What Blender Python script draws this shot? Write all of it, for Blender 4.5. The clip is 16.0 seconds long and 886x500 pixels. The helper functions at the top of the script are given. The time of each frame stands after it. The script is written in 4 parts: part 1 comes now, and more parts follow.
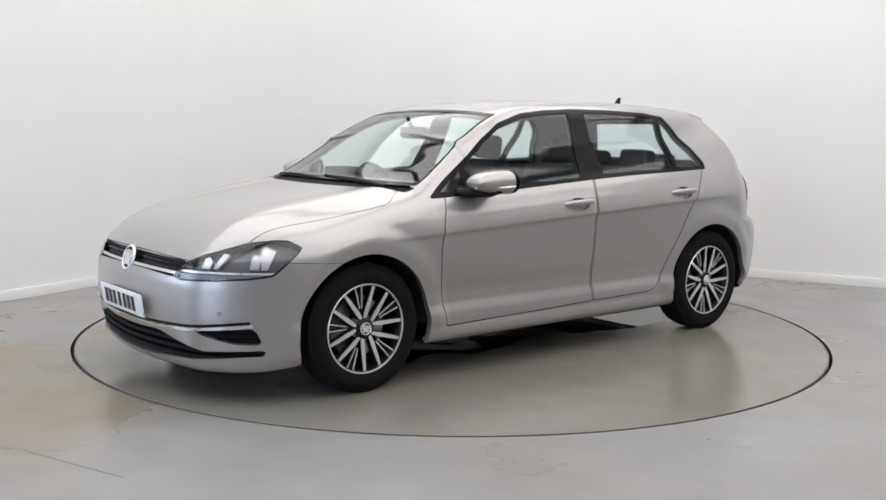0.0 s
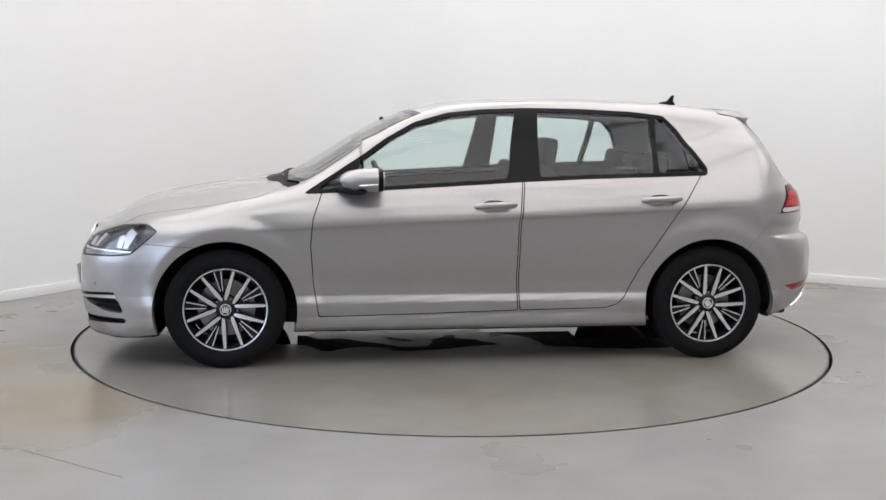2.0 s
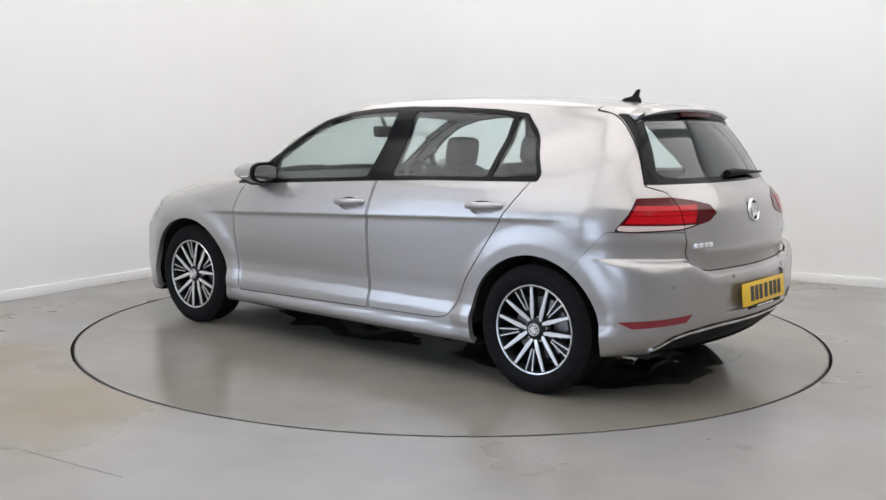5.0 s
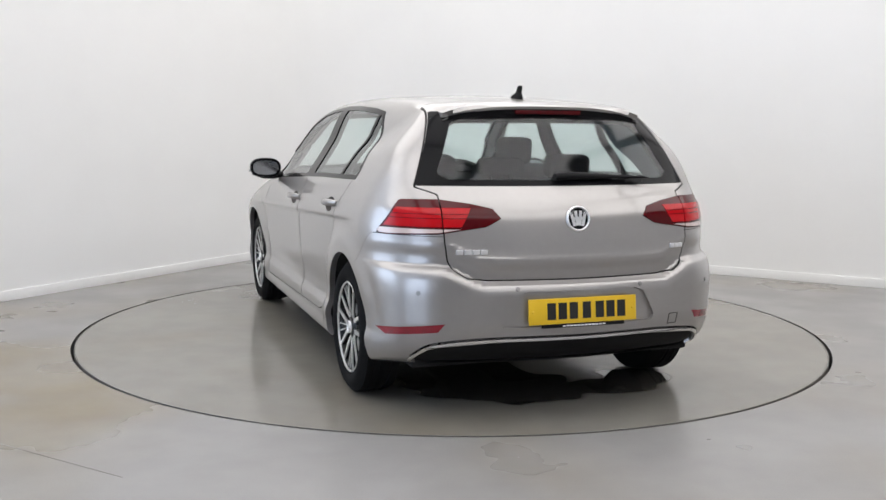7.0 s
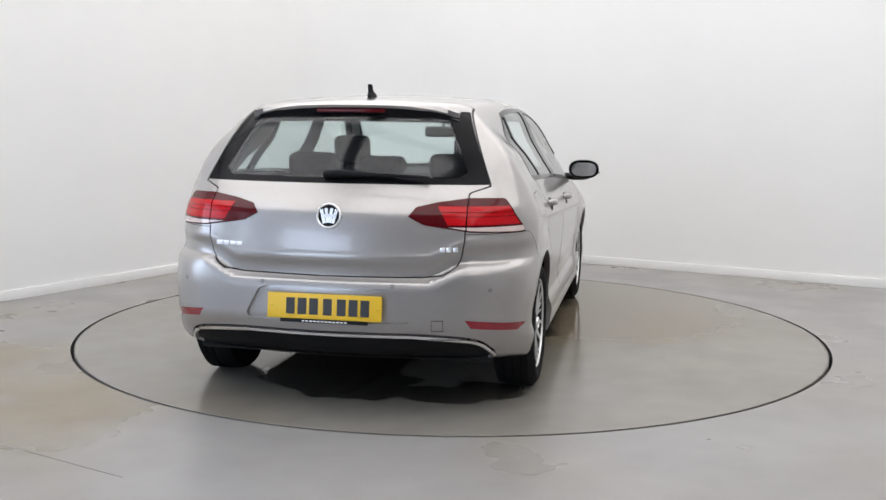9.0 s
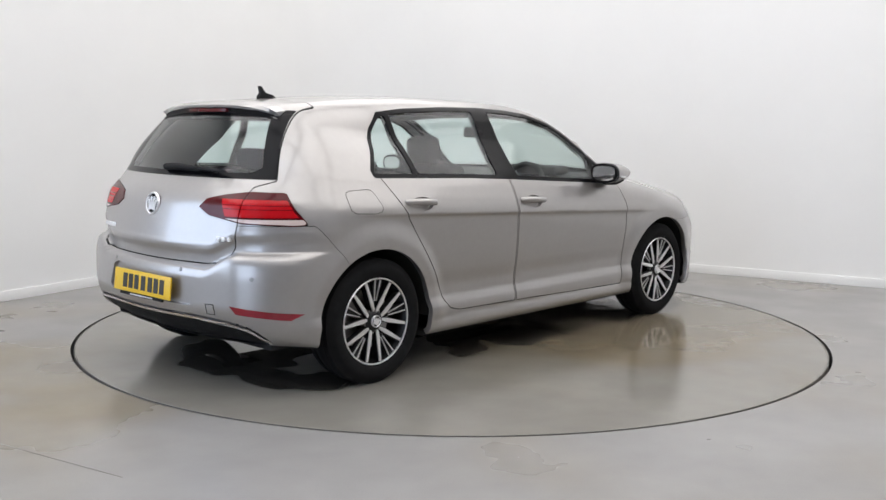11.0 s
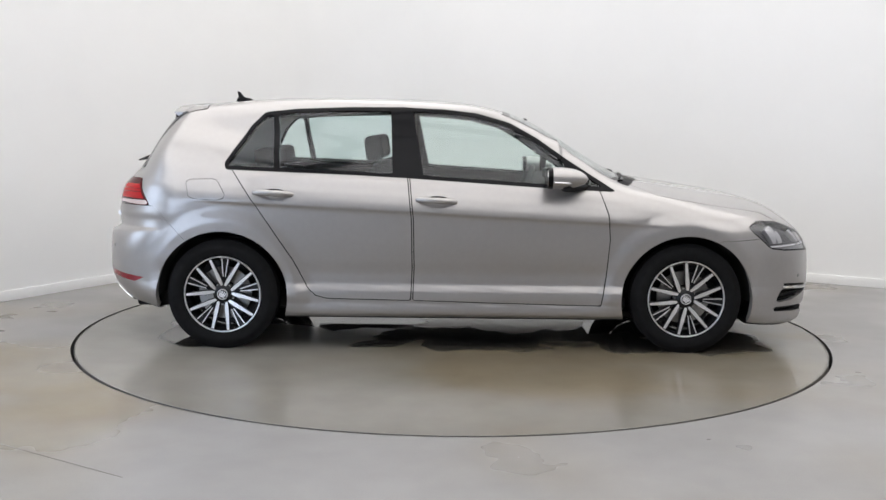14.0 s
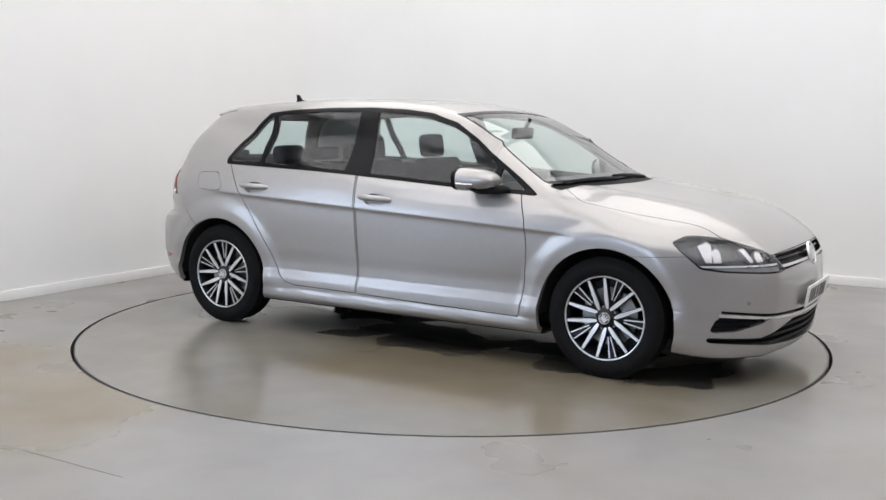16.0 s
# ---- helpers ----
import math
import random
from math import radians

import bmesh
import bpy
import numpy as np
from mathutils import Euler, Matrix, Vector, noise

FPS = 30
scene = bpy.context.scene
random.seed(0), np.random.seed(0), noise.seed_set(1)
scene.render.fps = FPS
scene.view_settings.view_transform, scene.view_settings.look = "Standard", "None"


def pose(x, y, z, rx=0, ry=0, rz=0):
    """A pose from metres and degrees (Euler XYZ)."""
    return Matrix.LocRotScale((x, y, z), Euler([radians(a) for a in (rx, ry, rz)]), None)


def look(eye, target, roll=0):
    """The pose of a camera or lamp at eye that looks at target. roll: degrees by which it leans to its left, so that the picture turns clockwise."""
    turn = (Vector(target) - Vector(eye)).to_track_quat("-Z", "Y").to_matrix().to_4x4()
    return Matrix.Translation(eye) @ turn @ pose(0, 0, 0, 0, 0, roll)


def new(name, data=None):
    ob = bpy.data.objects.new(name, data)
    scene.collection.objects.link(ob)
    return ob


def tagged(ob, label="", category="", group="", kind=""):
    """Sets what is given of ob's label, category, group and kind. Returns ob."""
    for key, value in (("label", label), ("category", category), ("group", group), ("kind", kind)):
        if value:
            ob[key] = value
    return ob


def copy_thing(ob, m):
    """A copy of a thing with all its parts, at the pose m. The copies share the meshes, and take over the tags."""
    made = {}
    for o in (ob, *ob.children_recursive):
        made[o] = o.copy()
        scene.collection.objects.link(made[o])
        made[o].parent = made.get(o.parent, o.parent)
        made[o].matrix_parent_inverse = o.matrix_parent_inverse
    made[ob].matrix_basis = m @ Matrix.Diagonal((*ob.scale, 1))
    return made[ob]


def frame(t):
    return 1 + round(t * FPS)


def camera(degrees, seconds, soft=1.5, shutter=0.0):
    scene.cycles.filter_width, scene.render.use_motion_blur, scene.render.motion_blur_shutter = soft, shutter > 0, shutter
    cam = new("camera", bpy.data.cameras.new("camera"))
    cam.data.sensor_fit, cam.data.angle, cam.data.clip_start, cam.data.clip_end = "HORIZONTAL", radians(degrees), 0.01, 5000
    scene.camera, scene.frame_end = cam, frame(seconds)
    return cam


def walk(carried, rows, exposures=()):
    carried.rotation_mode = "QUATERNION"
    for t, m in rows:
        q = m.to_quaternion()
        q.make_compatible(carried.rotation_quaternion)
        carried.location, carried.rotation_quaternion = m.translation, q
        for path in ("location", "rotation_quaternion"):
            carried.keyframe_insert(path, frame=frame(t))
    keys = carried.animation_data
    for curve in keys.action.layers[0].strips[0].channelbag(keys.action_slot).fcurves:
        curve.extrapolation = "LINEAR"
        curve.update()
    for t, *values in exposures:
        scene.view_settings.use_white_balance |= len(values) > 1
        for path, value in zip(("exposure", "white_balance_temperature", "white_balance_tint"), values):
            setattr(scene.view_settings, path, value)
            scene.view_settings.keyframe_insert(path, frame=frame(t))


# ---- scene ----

# ---- camera: stands still on a tripod ----
cam = camera(47.552, 16.0)
CAM_POSE = Matrix.Translation((0, -6.332, 1.296)) @ pose(0, 0, 0, 0, 0, 0.487) @ pose(0, 0, 0, 90 - 7.224) @ pose(0, 0, 0, 0, 0, 0.591)
walk(cam, [(0.0, CAM_POSE), (16.0, CAM_POSE)], exposures=[(0.0, 0.06), (16.0, 0.06)])

# heading of the car on the turntable, degrees, by seconds
TURN = [(0.0, 219.12), (1.0, 203.56), (2.0, 188.15), (3.0, 172.93), (3.7, 162.19), (4.7, 146.25), (5.8, 128.71), (7.0, 110.01), (8.0, 94.40), (9.0, 78.82), (10.2, 59.92), (11.2, 44.24), (12.3, 26.98), (13.0, 15.98), (14.0, 0.33), (15.0, -15.28), (16.0, -30.97)]
CAR_OFFSET = (0.014, 0.149)
RING = 2.276

# ---- world and light ----
world = bpy.data.worlds.new("world")
scene.world = world
world.use_nodes = True
sky = world.node_tree.nodes.new("ShaderNodeTexSky")
sky.sky_type, sky.sun_disc = "NISHITA", False
sky.sun_elevation, sky.sun_rotation = radians(40), radians(200)
world.node_tree.links.new(sky.outputs[0], world.node_tree.nodes["Background"].inputs[0])
world.node_tree.nodes["Background"].inputs[1].default_value = 0.1

# the room: its far corner and the ways along its two walls
CORNER = Vector((-1.096, 4.366, 0))
E1 = Vector((0.869, -0.494, 0)).normalized()
E2 = Vector((-0.494, -0.869, 0)).normalized()
ROOM_A, ROOM_B, ROOM_H = 11.0, 13.0, 3.7
ROOM = Matrix(((E1.x, -E2.x, 0, CORNER.x), (E1.y, -E2.y, 0, CORNER.y), (0, 0, 1, 0), (0, 0, 0, 1)))


def at_room(a, b, z):
    """a metres along the right wall, b along the left one."""
    return CORNER + E1 * a + E2 * b + Vector((0, 0, z))


def lamp(name, a, b, z, to, sx, sy, power, colour):
    d = bpy.data.lights.new(name, "AREA")
    d.shape, d.size, d.size_y, d.energy, d.color = "RECTANGLE", sx, sy, power, colour
    ob = new(name, d)
    ob.matrix_world = look(at_room(a, b, z), at_room(*to))
    return ob


DAY = (0.66, 0.78, 1.0)
lamp("daylight_side", -0.05, 8.6, 1.75, (3, 8.6, 1.75), 4.0, 2.5, 46, DAY)
lamp("daylight_back", 2.9, 13.05, 1.6, (2.9, 9, 1.6), 3.8, 2.7, 46, DAY)
TUBE_POWER = 1.9


# ---- materials ----
def mat(name, base, rough=0.5, metal=0.0, var=0.0, scale=8.0, bump=0.0, bscale=60.0, coat=0.0, spec=0.5, rvar=0.0, stain=None, detail=6):
    """A principled material with two scales of variation in colour, roughness and relief."""
    m = bpy.data.materials.new(name)
    m.use_nodes = True
    nt = m.node_tree
    p = nt.nodes["Principled BSDF"]
    p.inputs["Base Color"].default_value = (*base, 1)
    p.inputs["Roughness"].default_value = rough
    p.inputs["Metallic"].default_value = metal
    p.inputs["Coat Weight"].default_value = coat
    p.inputs["Coat Roughness"].default_value = 0.03
    p.inputs["Specular IOR Level"].default_value = spec
    tc = nt.nodes.new("ShaderNodeTexCoord")
    if var or rvar:
        n1 = nt.nodes.new("ShaderNodeTexNoise")
        n1.inputs["Scale"].default_value, n1.inputs["Detail"].default_value = scale, detail
        n2 = nt.nodes.new("ShaderNodeTexNoise")
        n2.inputs["Scale"].default_value, n2.inputs["Detail"].default_value = scale * 0.13, 3
        for n in (n1, n2):
            nt.links.new(tc.outputs["Object"], n.inputs["Vector"])
        add = nt.nodes.new("ShaderNodeMath")
        add.operation = "ADD"
        nt.links.new(n1.outputs["Fac"], add.inputs[0])
        nt.links.new(n2.outputs["Fac"], add.inputs[1])
        if var:
            mr = nt.nodes.new("ShaderNodeMapRange")
            mr.inputs["From Min"].default_value, mr.inputs["From Max"].default_value = 0.6, 1.4
            mr.inputs["To Min"].default_value, mr.inputs["To Max"].default_value = 1 - var, 1 + var
            mix = nt.nodes.new("ShaderNodeVectorMath")
            mix.operation = "SCALE"
            mix.inputs[0].default_value = base
            nt.links.new(add.outputs[0], mr.inputs["Value"])
            nt.links.new(mr.outputs[0], mix.inputs["Scale"])
            nt.links.new(mix.outputs[0], p.inputs["Base Color"])
            if stain:
                n3 = nt.nodes.new("ShaderNodeTexNoise")
                n3.inputs["Scale"].default_value, n3.inputs["Detail"].default_value, n3.inputs["Distortion"].default_value = 0.5, 2, 0.4
                nt.links.new(tc.outputs["Object"], n3.inputs["Vector"])
                sm = nt.nodes.new("ShaderNodeMapRange")
                sm.inputs["From Min"].default_value, sm.inputs["From Max"].default_value = 0.36, 0.70
                nt.links.new(n3.outputs["Fac"], sm.inputs["Value"])
                cm = nt.nodes.new("ShaderNodeMix")
                cm.data_type = "RGBA"
                cm.inputs[7].default_value = (*stain, 1)
                nt.links.new(sm.outputs[0], cm.inputs[0])
                nt.links.new(mix.outputs[0], cm.inputs[6])
                nt.links.new(cm.outputs[2], p.inputs["Base Color"])
        if rvar:
            mr = nt.nodes.new("ShaderNodeMapRange")
            mr.inputs["From Min"].default_value, mr.inputs["From Max"].default_value = 0.6, 1.4
            mr.inputs["To Min"].default_value, mr.inputs["To Max"].default_value = max(rough - rvar, 0.02), rough + rvar
            nt.links.new(add.outputs[0], mr.inputs["Value"])
            nt.links.new(mr.outputs[0], p.inputs["Roughness"])
    if bump:
        nb = nt.nodes.new("ShaderNodeTexNoise")
        nb.inputs["Scale"].default_value, nb.inputs["Detail"].default_value = bscale, 4
        nt.links.new(tc.outputs["Object"], nb.inputs["Vector"])
        b = nt.nodes.new("ShaderNodeBump")
        b.inputs["Strength"].default_value, b.inputs["Distance"].default_value = bump, 0.002
        nt.links.new(nb.outputs["Fac"], b.inputs["Height"])
        nt.links.new(b.outputs[0], p.inputs["Normal"])
    return m


def glow(name, colour, strength):
    m = mat(name, (0.8, 0.8, 0.8), 0.4)
    p = m.node_tree.nodes["Principled BSDF"]
    p.inputs["Emission Color"].default_value = (*colour, 1)
    p.inputs["Emission Strength"].default_value = strength
    return m


def pane_material(name, tint, mirror=0.04, gloss=1.0, rough=0.0):
    """A thin sheet of glass: clear through it, with a mirror that grows at grazing angles."""
    m = bpy.data.materials.new(name)
    m.use_nodes = True
    nt = m.node_tree
    nt.nodes.remove(nt.nodes["Principled BSDF"])
    tr = nt.nodes.new("ShaderNodeBsdfTransparent")
    tr.inputs[0].default_value = (*tint, 1)
    gl = nt.nodes.new("ShaderNodeBsdfGlossy")
    gl.inputs["Roughness"].default_value = rough
    gl.inputs["Color"].default_value = (gloss, gloss, gloss, 1)
    lw = nt.nodes.new("ShaderNodeLayerWeight")
    lw.inputs["Blend"].default_value = 0.5
    pw = nt.nodes.new("ShaderNodeMath")
    pw.operation = "POWER"
    pw.inputs[1].default_value = 4.0
    fr = nt.nodes.new("ShaderNodeMath")
    fr.operation = "MULTIPLY_ADD"
    fr.inputs[1].default_value, fr.inputs[2].default_value = 0.85, mirror
    nt.links.new(lw.outputs["Facing"], pw.inputs[0])
    nt.links.new(pw.outputs[0], fr.inputs[0])
    mx = nt.nodes.new("ShaderNodeMixShader")
    nt.links.new(fr.outputs[0], mx.inputs[0])
    nt.links.new(tr.outputs[0], mx.inputs[1])
    nt.links.new(gl.outputs[0], mx.inputs[2])
    nt.links.new(mx.outputs[0], nt.nodes["Material Output"].inputs[0])
    return m


WALL = mat("wall_paint", (0.80, 0.80, 0.79), 0.75, var=0.015, scale=3, bump=0.08, bscale=90)
GREYWALL = mat("unseen_wall_grey", (0.52, 0.52, 0.525), 0.8, var=0.04, scale=3, bump=0.08, bscale=90)
BOARD = mat("board_paint", (0.82, 0.82, 0.81), 0.5, var=0.02, scale=9)
CEIL = mat("ceiling_paint", (0.82, 0.82, 0.82), 0.85, var=0.02, scale=4)
JOINT = mat("joint_filler", (0.17, 0.16, 0.145), 0.5, var=0.1, scale=20)
RUBBER = mat("tyre_rubber", (0.009, 0.009, 0.0095), 0.9, var=0.25, scale=30, bump=0.15, bscale=90, spec=0.12)
PAINT = mat("silver_paint", (0.375, 0.360, 0.349), 0.34, metal=0.70, var=0.03, scale=260, coat=0.85)
PAINT.node_tree.nodes["Principled BSDF"].inputs["Coat Roughness"].default_value = 0.05
TRIM = mat("gloss_black_trim", (0.006, 0.006, 0.007), 0.16, var=0.1, scale=20, spec=0.10)
PLASTIC = mat("black_plastic", (0.009, 0.009, 0.010), 0.6, var=0.15, scale=50, bump=0.15, bscale=200, spec=0.14)
CAVITY = mat("dark_cavity", (0.008, 0.008, 0.008), 0.85, var=0.2, scale=10)
CHROME = mat("chrome", (0.78, 0.78, 0.79), 0.10, metal=1.0, rvar=0.03, scale=20)
SATIN = mat("machined_alloy", (0.80, 0.80, 0.80), 0.36, metal=0.85, rvar=0.06, scale=60)
BADGE = mat("bright_badge_metal", (0.84, 0.84, 0.85), 0.30, metal=0.6, rvar=0.05, scale=40)
RIMBLACK = mat("black_rim_paint", (0.007, 0.007, 0.008), 0.35, var=0.1, scale=30, spec=0.3)
STEEL = mat("brake_steel", (0.35, 0.34, 0.33), 0.4, metal=1.0, var=0.15, scale=40)
UNDERSTEEL = mat("dull_exhaust_steel", (0.10, 0.095, 0.09), 0.55, metal=0.7, var=0.2, scale=20)
CLOTH = mat("seat_cloth", (0.022, 0.022, 0.025), 0.9, var=0.2, scale=80, bump=0.12, bscale=150, spec=0.2)
LINING = mat("roof_lining", (0.42, 0.41, 0.39), 0.9, var=0.05, scale=60)
DASH = mat("dash_plastic", (0.03, 0.03, 0.032), 0.65, var=0.1, scale=60, spec=0.3)
RED = mat("red_lens", (0.45, 0.004, 0.008), 0.15, var=0.1, scale=30, spec=0.3)
DARKRED = mat("dark_red_lens", (0.07, 0.002, 0.004), 0.12, spec=0.3, var=0.1, scale=30)
REDPRISM = mat("red_prism_plastic", (0.24, 0.006, 0.018), 0.2, var=0.25, scale=60, coat=0.5)
PALE = mat("clear_reversing_lens", (0.62, 0.5, 0.47), 0.15, coat=1.0, var=0.06, scale=40)
YELLOW = mat("yellow_plate", (0.75, 0.48, 0.02), 0.35, var=0.03, scale=40)
WHITE = mat("white_plate", (0.78, 0.78, 0.78), 0.35, var=0.03, scale=40)
LAMPGREY = mat("grey_indicator", (0.22, 0.22, 0.23), 0.3, var=0.15, scale=60)
LAMPWHITE = mat("lamp_reflector", (0.50, 0.50, 0.51), 0.30, metal=0.7, var=0.05, scale=40)
LAMPDARK = mat("lamp_housing", (0.08, 0.08, 0.085), 0.4, var=0.2, scale=40)
HANDLECUP = mat("handle_cup_paint", (0.38, 0.375, 0.365), 0.45, metal=0.5, var=0.02, scale=200)
SENSOR = mat("sensor_paint", (0.24, 0.235, 0.23), 0.4, metal=0.5, var=0.03, scale=100)
INK = mat("black_ink", (0.012, 0.012, 0.012), 0.4)
GLASS = pane_material("green_tinted_glass", (0.84, 0.92, 0.90))
PRIVACY = pane_material("rear_glass", (0.80, 0.89, 0.88))
CLEAR = pane_material("clear_lens", (0.96, 0.96, 0.97), 0.05)
SKYGLOW = glow("outdoor_sky", (0.62, 0.76, 1.0), 1.9)
TUBE = glow("lamp_diffuser", (1.0, 0.975, 0.97), TUBE_POWER)




def floor_material(name, base, brown, rough, patch, puddle_shade=False):
    """Painted concrete: cloudy tone, fine grain, a brownish worn film and, on request, dark water patches that also
    paint in the shade under the car.
    """
    m = mat(name, base, rough, spec=0.4)
    nt = m.node_tree
    p = nt.nodes["Principled BSDF"]
    tc = nt.nodes.new("ShaderNodeTexCoord")

    def node(kind, op="", **vals):
        n = nt.nodes.new(kind)
        if op:
            n.operation = op
        for key, v in vals.items():
            n.inputs[int(key[1:]) if key[0] == "i" and key[1:].isdigit() else key.replace("_", " ")].default_value = v
        return n

    def noise(scale, detail, distort=0.0, vec=None):
        n = node("ShaderNodeTexNoise", Scale=scale, Detail=detail, Distortion=distort)
        nt.links.new(vec or tc.outputs["Object"], n.inputs["Vector"])
        return n.outputs["Fac"]

    def ramp(src, a, b, c=0.0, d=1.0):
        n = node("ShaderNodeMapRange", From_Min=a, From_Max=b, To_Min=c, To_Max=d)
        n.interpolation_type = "SMOOTHSTEP"
        nt.links.new(src, n.inputs["Value"])
        return n.outputs[0]

    def calc(op, a, b):
        n = nt.nodes.new("ShaderNodeMath")
        n.operation = op
        for k, v in enumerate((a, b)):
            if isinstance(v, (int, float)):
                n.inputs[k].default_value = v
            else:
                nt.links.new(v, n.inputs[k])
        return n.outputs[0]

    def blend(fac, a, b):
        n = nt.nodes.new("ShaderNodeMix")
        n.data_type = "RGBA"
        nt.links.new(fac, n.inputs[0])
        for k, v in ((6, a), (7, b)):
            if isinstance(v, tuple):
                n.inputs[k].default_value = (*v, 1)
            else:
                nt.links.new(v, n.inputs[k])
        return n.outputs[2]

    # worn brown film: cloudy everywhere, strongest round one place
    off = node("ShaderNodeVectorMath", "DISTANCE", i1=(*patch[:2], 0))
    nt.links.new(tc.outputs["Object"], off.inputs[0])
    near = ramp(off.outputs["Value"], patch[2], patch[2] * 0.25, 0.0, 0.34)
    film = ramp(calc("ADD", noise(0.8, 2, 0.2), near), 0.44, 0.92)
    grain = ramp(calc("ADD", noise(160, 2), noise(5, 4)), 0.7, 1.3, 0.95, 1.05)
    cloud = ramp(noise(1.7, 4, 0.3), 0.3, 0.7, 0.95, 1.05)
    col = blend(film, base, brown)
    scale = node("ShaderNodeVectorMath", "SCALE")
    nt.links.new(col, scale.inputs[0])
    nt.links.new(calc("MULTIPLY", grain, cloud), scale.inputs["Scale"])
    col = scale.outputs[0]
    # small dark specks of dirt
    speck = node("ShaderNodeTexVoronoi", Scale=2.6)
    nt.links.new(tc.outputs["Object"], speck.inputs["Vector"])
    dirt = ramp(speck.outputs["Distance"], 0.006, 0.012, 0.6, 0.0)
    col = blend(dirt, col, (0.06, 0.055, 0.05))
    gloss = calc("MULTIPLY", ramp(film, 0, 1, 1.15, 0.8), ramp(noise(2.0, 3), 0.3, 0.7, rough * 0.85, rough * 1.15))
    if puddle_shade:
        # Dark water patches within the car's footprint, spread to paint in its shade too.
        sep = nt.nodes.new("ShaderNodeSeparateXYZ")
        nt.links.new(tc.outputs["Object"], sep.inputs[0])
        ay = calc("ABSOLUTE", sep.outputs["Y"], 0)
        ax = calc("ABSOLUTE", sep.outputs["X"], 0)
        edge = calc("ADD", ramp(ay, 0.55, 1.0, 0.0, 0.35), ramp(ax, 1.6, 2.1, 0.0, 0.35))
        wet_shade = ramp(calc("SUBTRACT", noise(1.5, 2, 0.5), edge), 0.45, 0.53)
        col = blend(wet_shade, col, (0.055, 0.050, 0.043))
        gloss = calc("ADD", calc("MULTIPLY", gloss, calc("SUBTRACT", 1.0, wet_shade)), calc("MULTIPLY", wet_shade, 0.03))
    nt.links.new(col, p.inputs["Base Color"])
    nt.links.new(gloss, p.inputs["Roughness"])
    bump = node("ShaderNodeBump", Strength=0.03, Distance=0.002)
    nt.links.new(noise(4, 3), bump.inputs["Height"])
    nt.links.new(bump.outputs[0], p.inputs["Normal"])
    return m


EPOXY = floor_material("floor_epoxy", (0.262, 0.255, 0.247), (0.205, 0.172, 0.118), 0.28, (-2.25, -1.55, 1.6))
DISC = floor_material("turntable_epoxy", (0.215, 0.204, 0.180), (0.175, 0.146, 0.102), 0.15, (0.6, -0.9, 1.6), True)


# ---- mesh helpers ----
def part(name, bm, material, parent=None, label="", smooth=40):
    """Link a bmesh as one mesh object under a thing or a part."""
    me = bpy.data.meshes.new(name)
    bmesh.ops.recalc_face_normals(bm, faces=bm.faces)
    bm.to_mesh(me)
    bm.free()
    if smooth:
        for p in me.polygons:
            p.use_smooth = True
        me.set_sharp_from_angle(angle=radians(smooth))
    me.materials.append(material)
    ob = new(name, me)
    ob.parent = parent
    return tagged(ob, label)


def box(bm, x0, x1, y0, y1, z0, z1, m=None, bevel=0.0, seg=2):
    b = bmesh.new()
    bmesh.ops.create_cube(b, size=1)
    bmesh.ops.transform(b, matrix=Matrix.Translation(((x0 + x1) / 2, (y0 + y1) / 2, (z0 + z1) / 2)) @ Matrix.Diagonal((x1 - x0, y1 - y0, z1 - z0, 1)), verts=b.verts)
    if bevel:
        bmesh.ops.bevel(b, geom=list(b.edges), offset=bevel, segments=seg, affect="EDGES", profile=0.6)
    merge(bm, b, m)
    return bm


def merge(bm, b, m=None):
    if m is not None:
        bmesh.ops.transform(b, matrix=m, verts=b.verts)
    made = {v: bm.verts.new(v.co) for v in b.verts}
    for f in b.faces:
        bm.faces.new([made[v] for v in f.verts])
    b.free()


def lathe(bm, profile, n=48, m=None, closed=False):
    """Turn a profile of (radius, along) about the y axis."""
    b = bmesh.new()
    rings = []
    for k in range(n):
        a = 2 * math.pi * k / n
        rings.append([b.verts.new((r * math.cos(a), h, r * math.sin(a))) for r, h in profile])
    last = len(profile) if closed else len(profile) - 1
    for k in range(n):
        p, q = rings[k], rings[(k + 1) % n]
        for i in range(last):
            j = (i + 1) % len(profile)
            b.faces.new((p[i], q[i], q[j], p[j]))
    bmesh.ops.remove_doubles(b, verts=b.verts, dist=1e-5)
    merge(bm, b, m)
    return bm


def prism(bm, outline, depth, m=None, bevel=0.0, seg=2):
    """An outline in x, y drawn out in z from 0 to depth, edges rounded."""
    b = bmesh.new()
    f = b.faces.new([b.verts.new((x, y, 0)) for x, y in outline])
    r = bmesh.ops.extrude_face_region(b, geom=[f])
    bmesh.ops.translate(b, vec=(0, 0, depth), verts=[v for v in r["geom"] if isinstance(v, bmesh.types.BMVert)])
    bmesh.ops.recalc_face_normals(b, faces=b.faces)
    if bevel:
        bmesh.ops.bevel(b, geom=list(b.edges), offset=bevel, segments=seg, affect="EDGES", profile=0.6)
    merge(bm, b, m)
    return bm


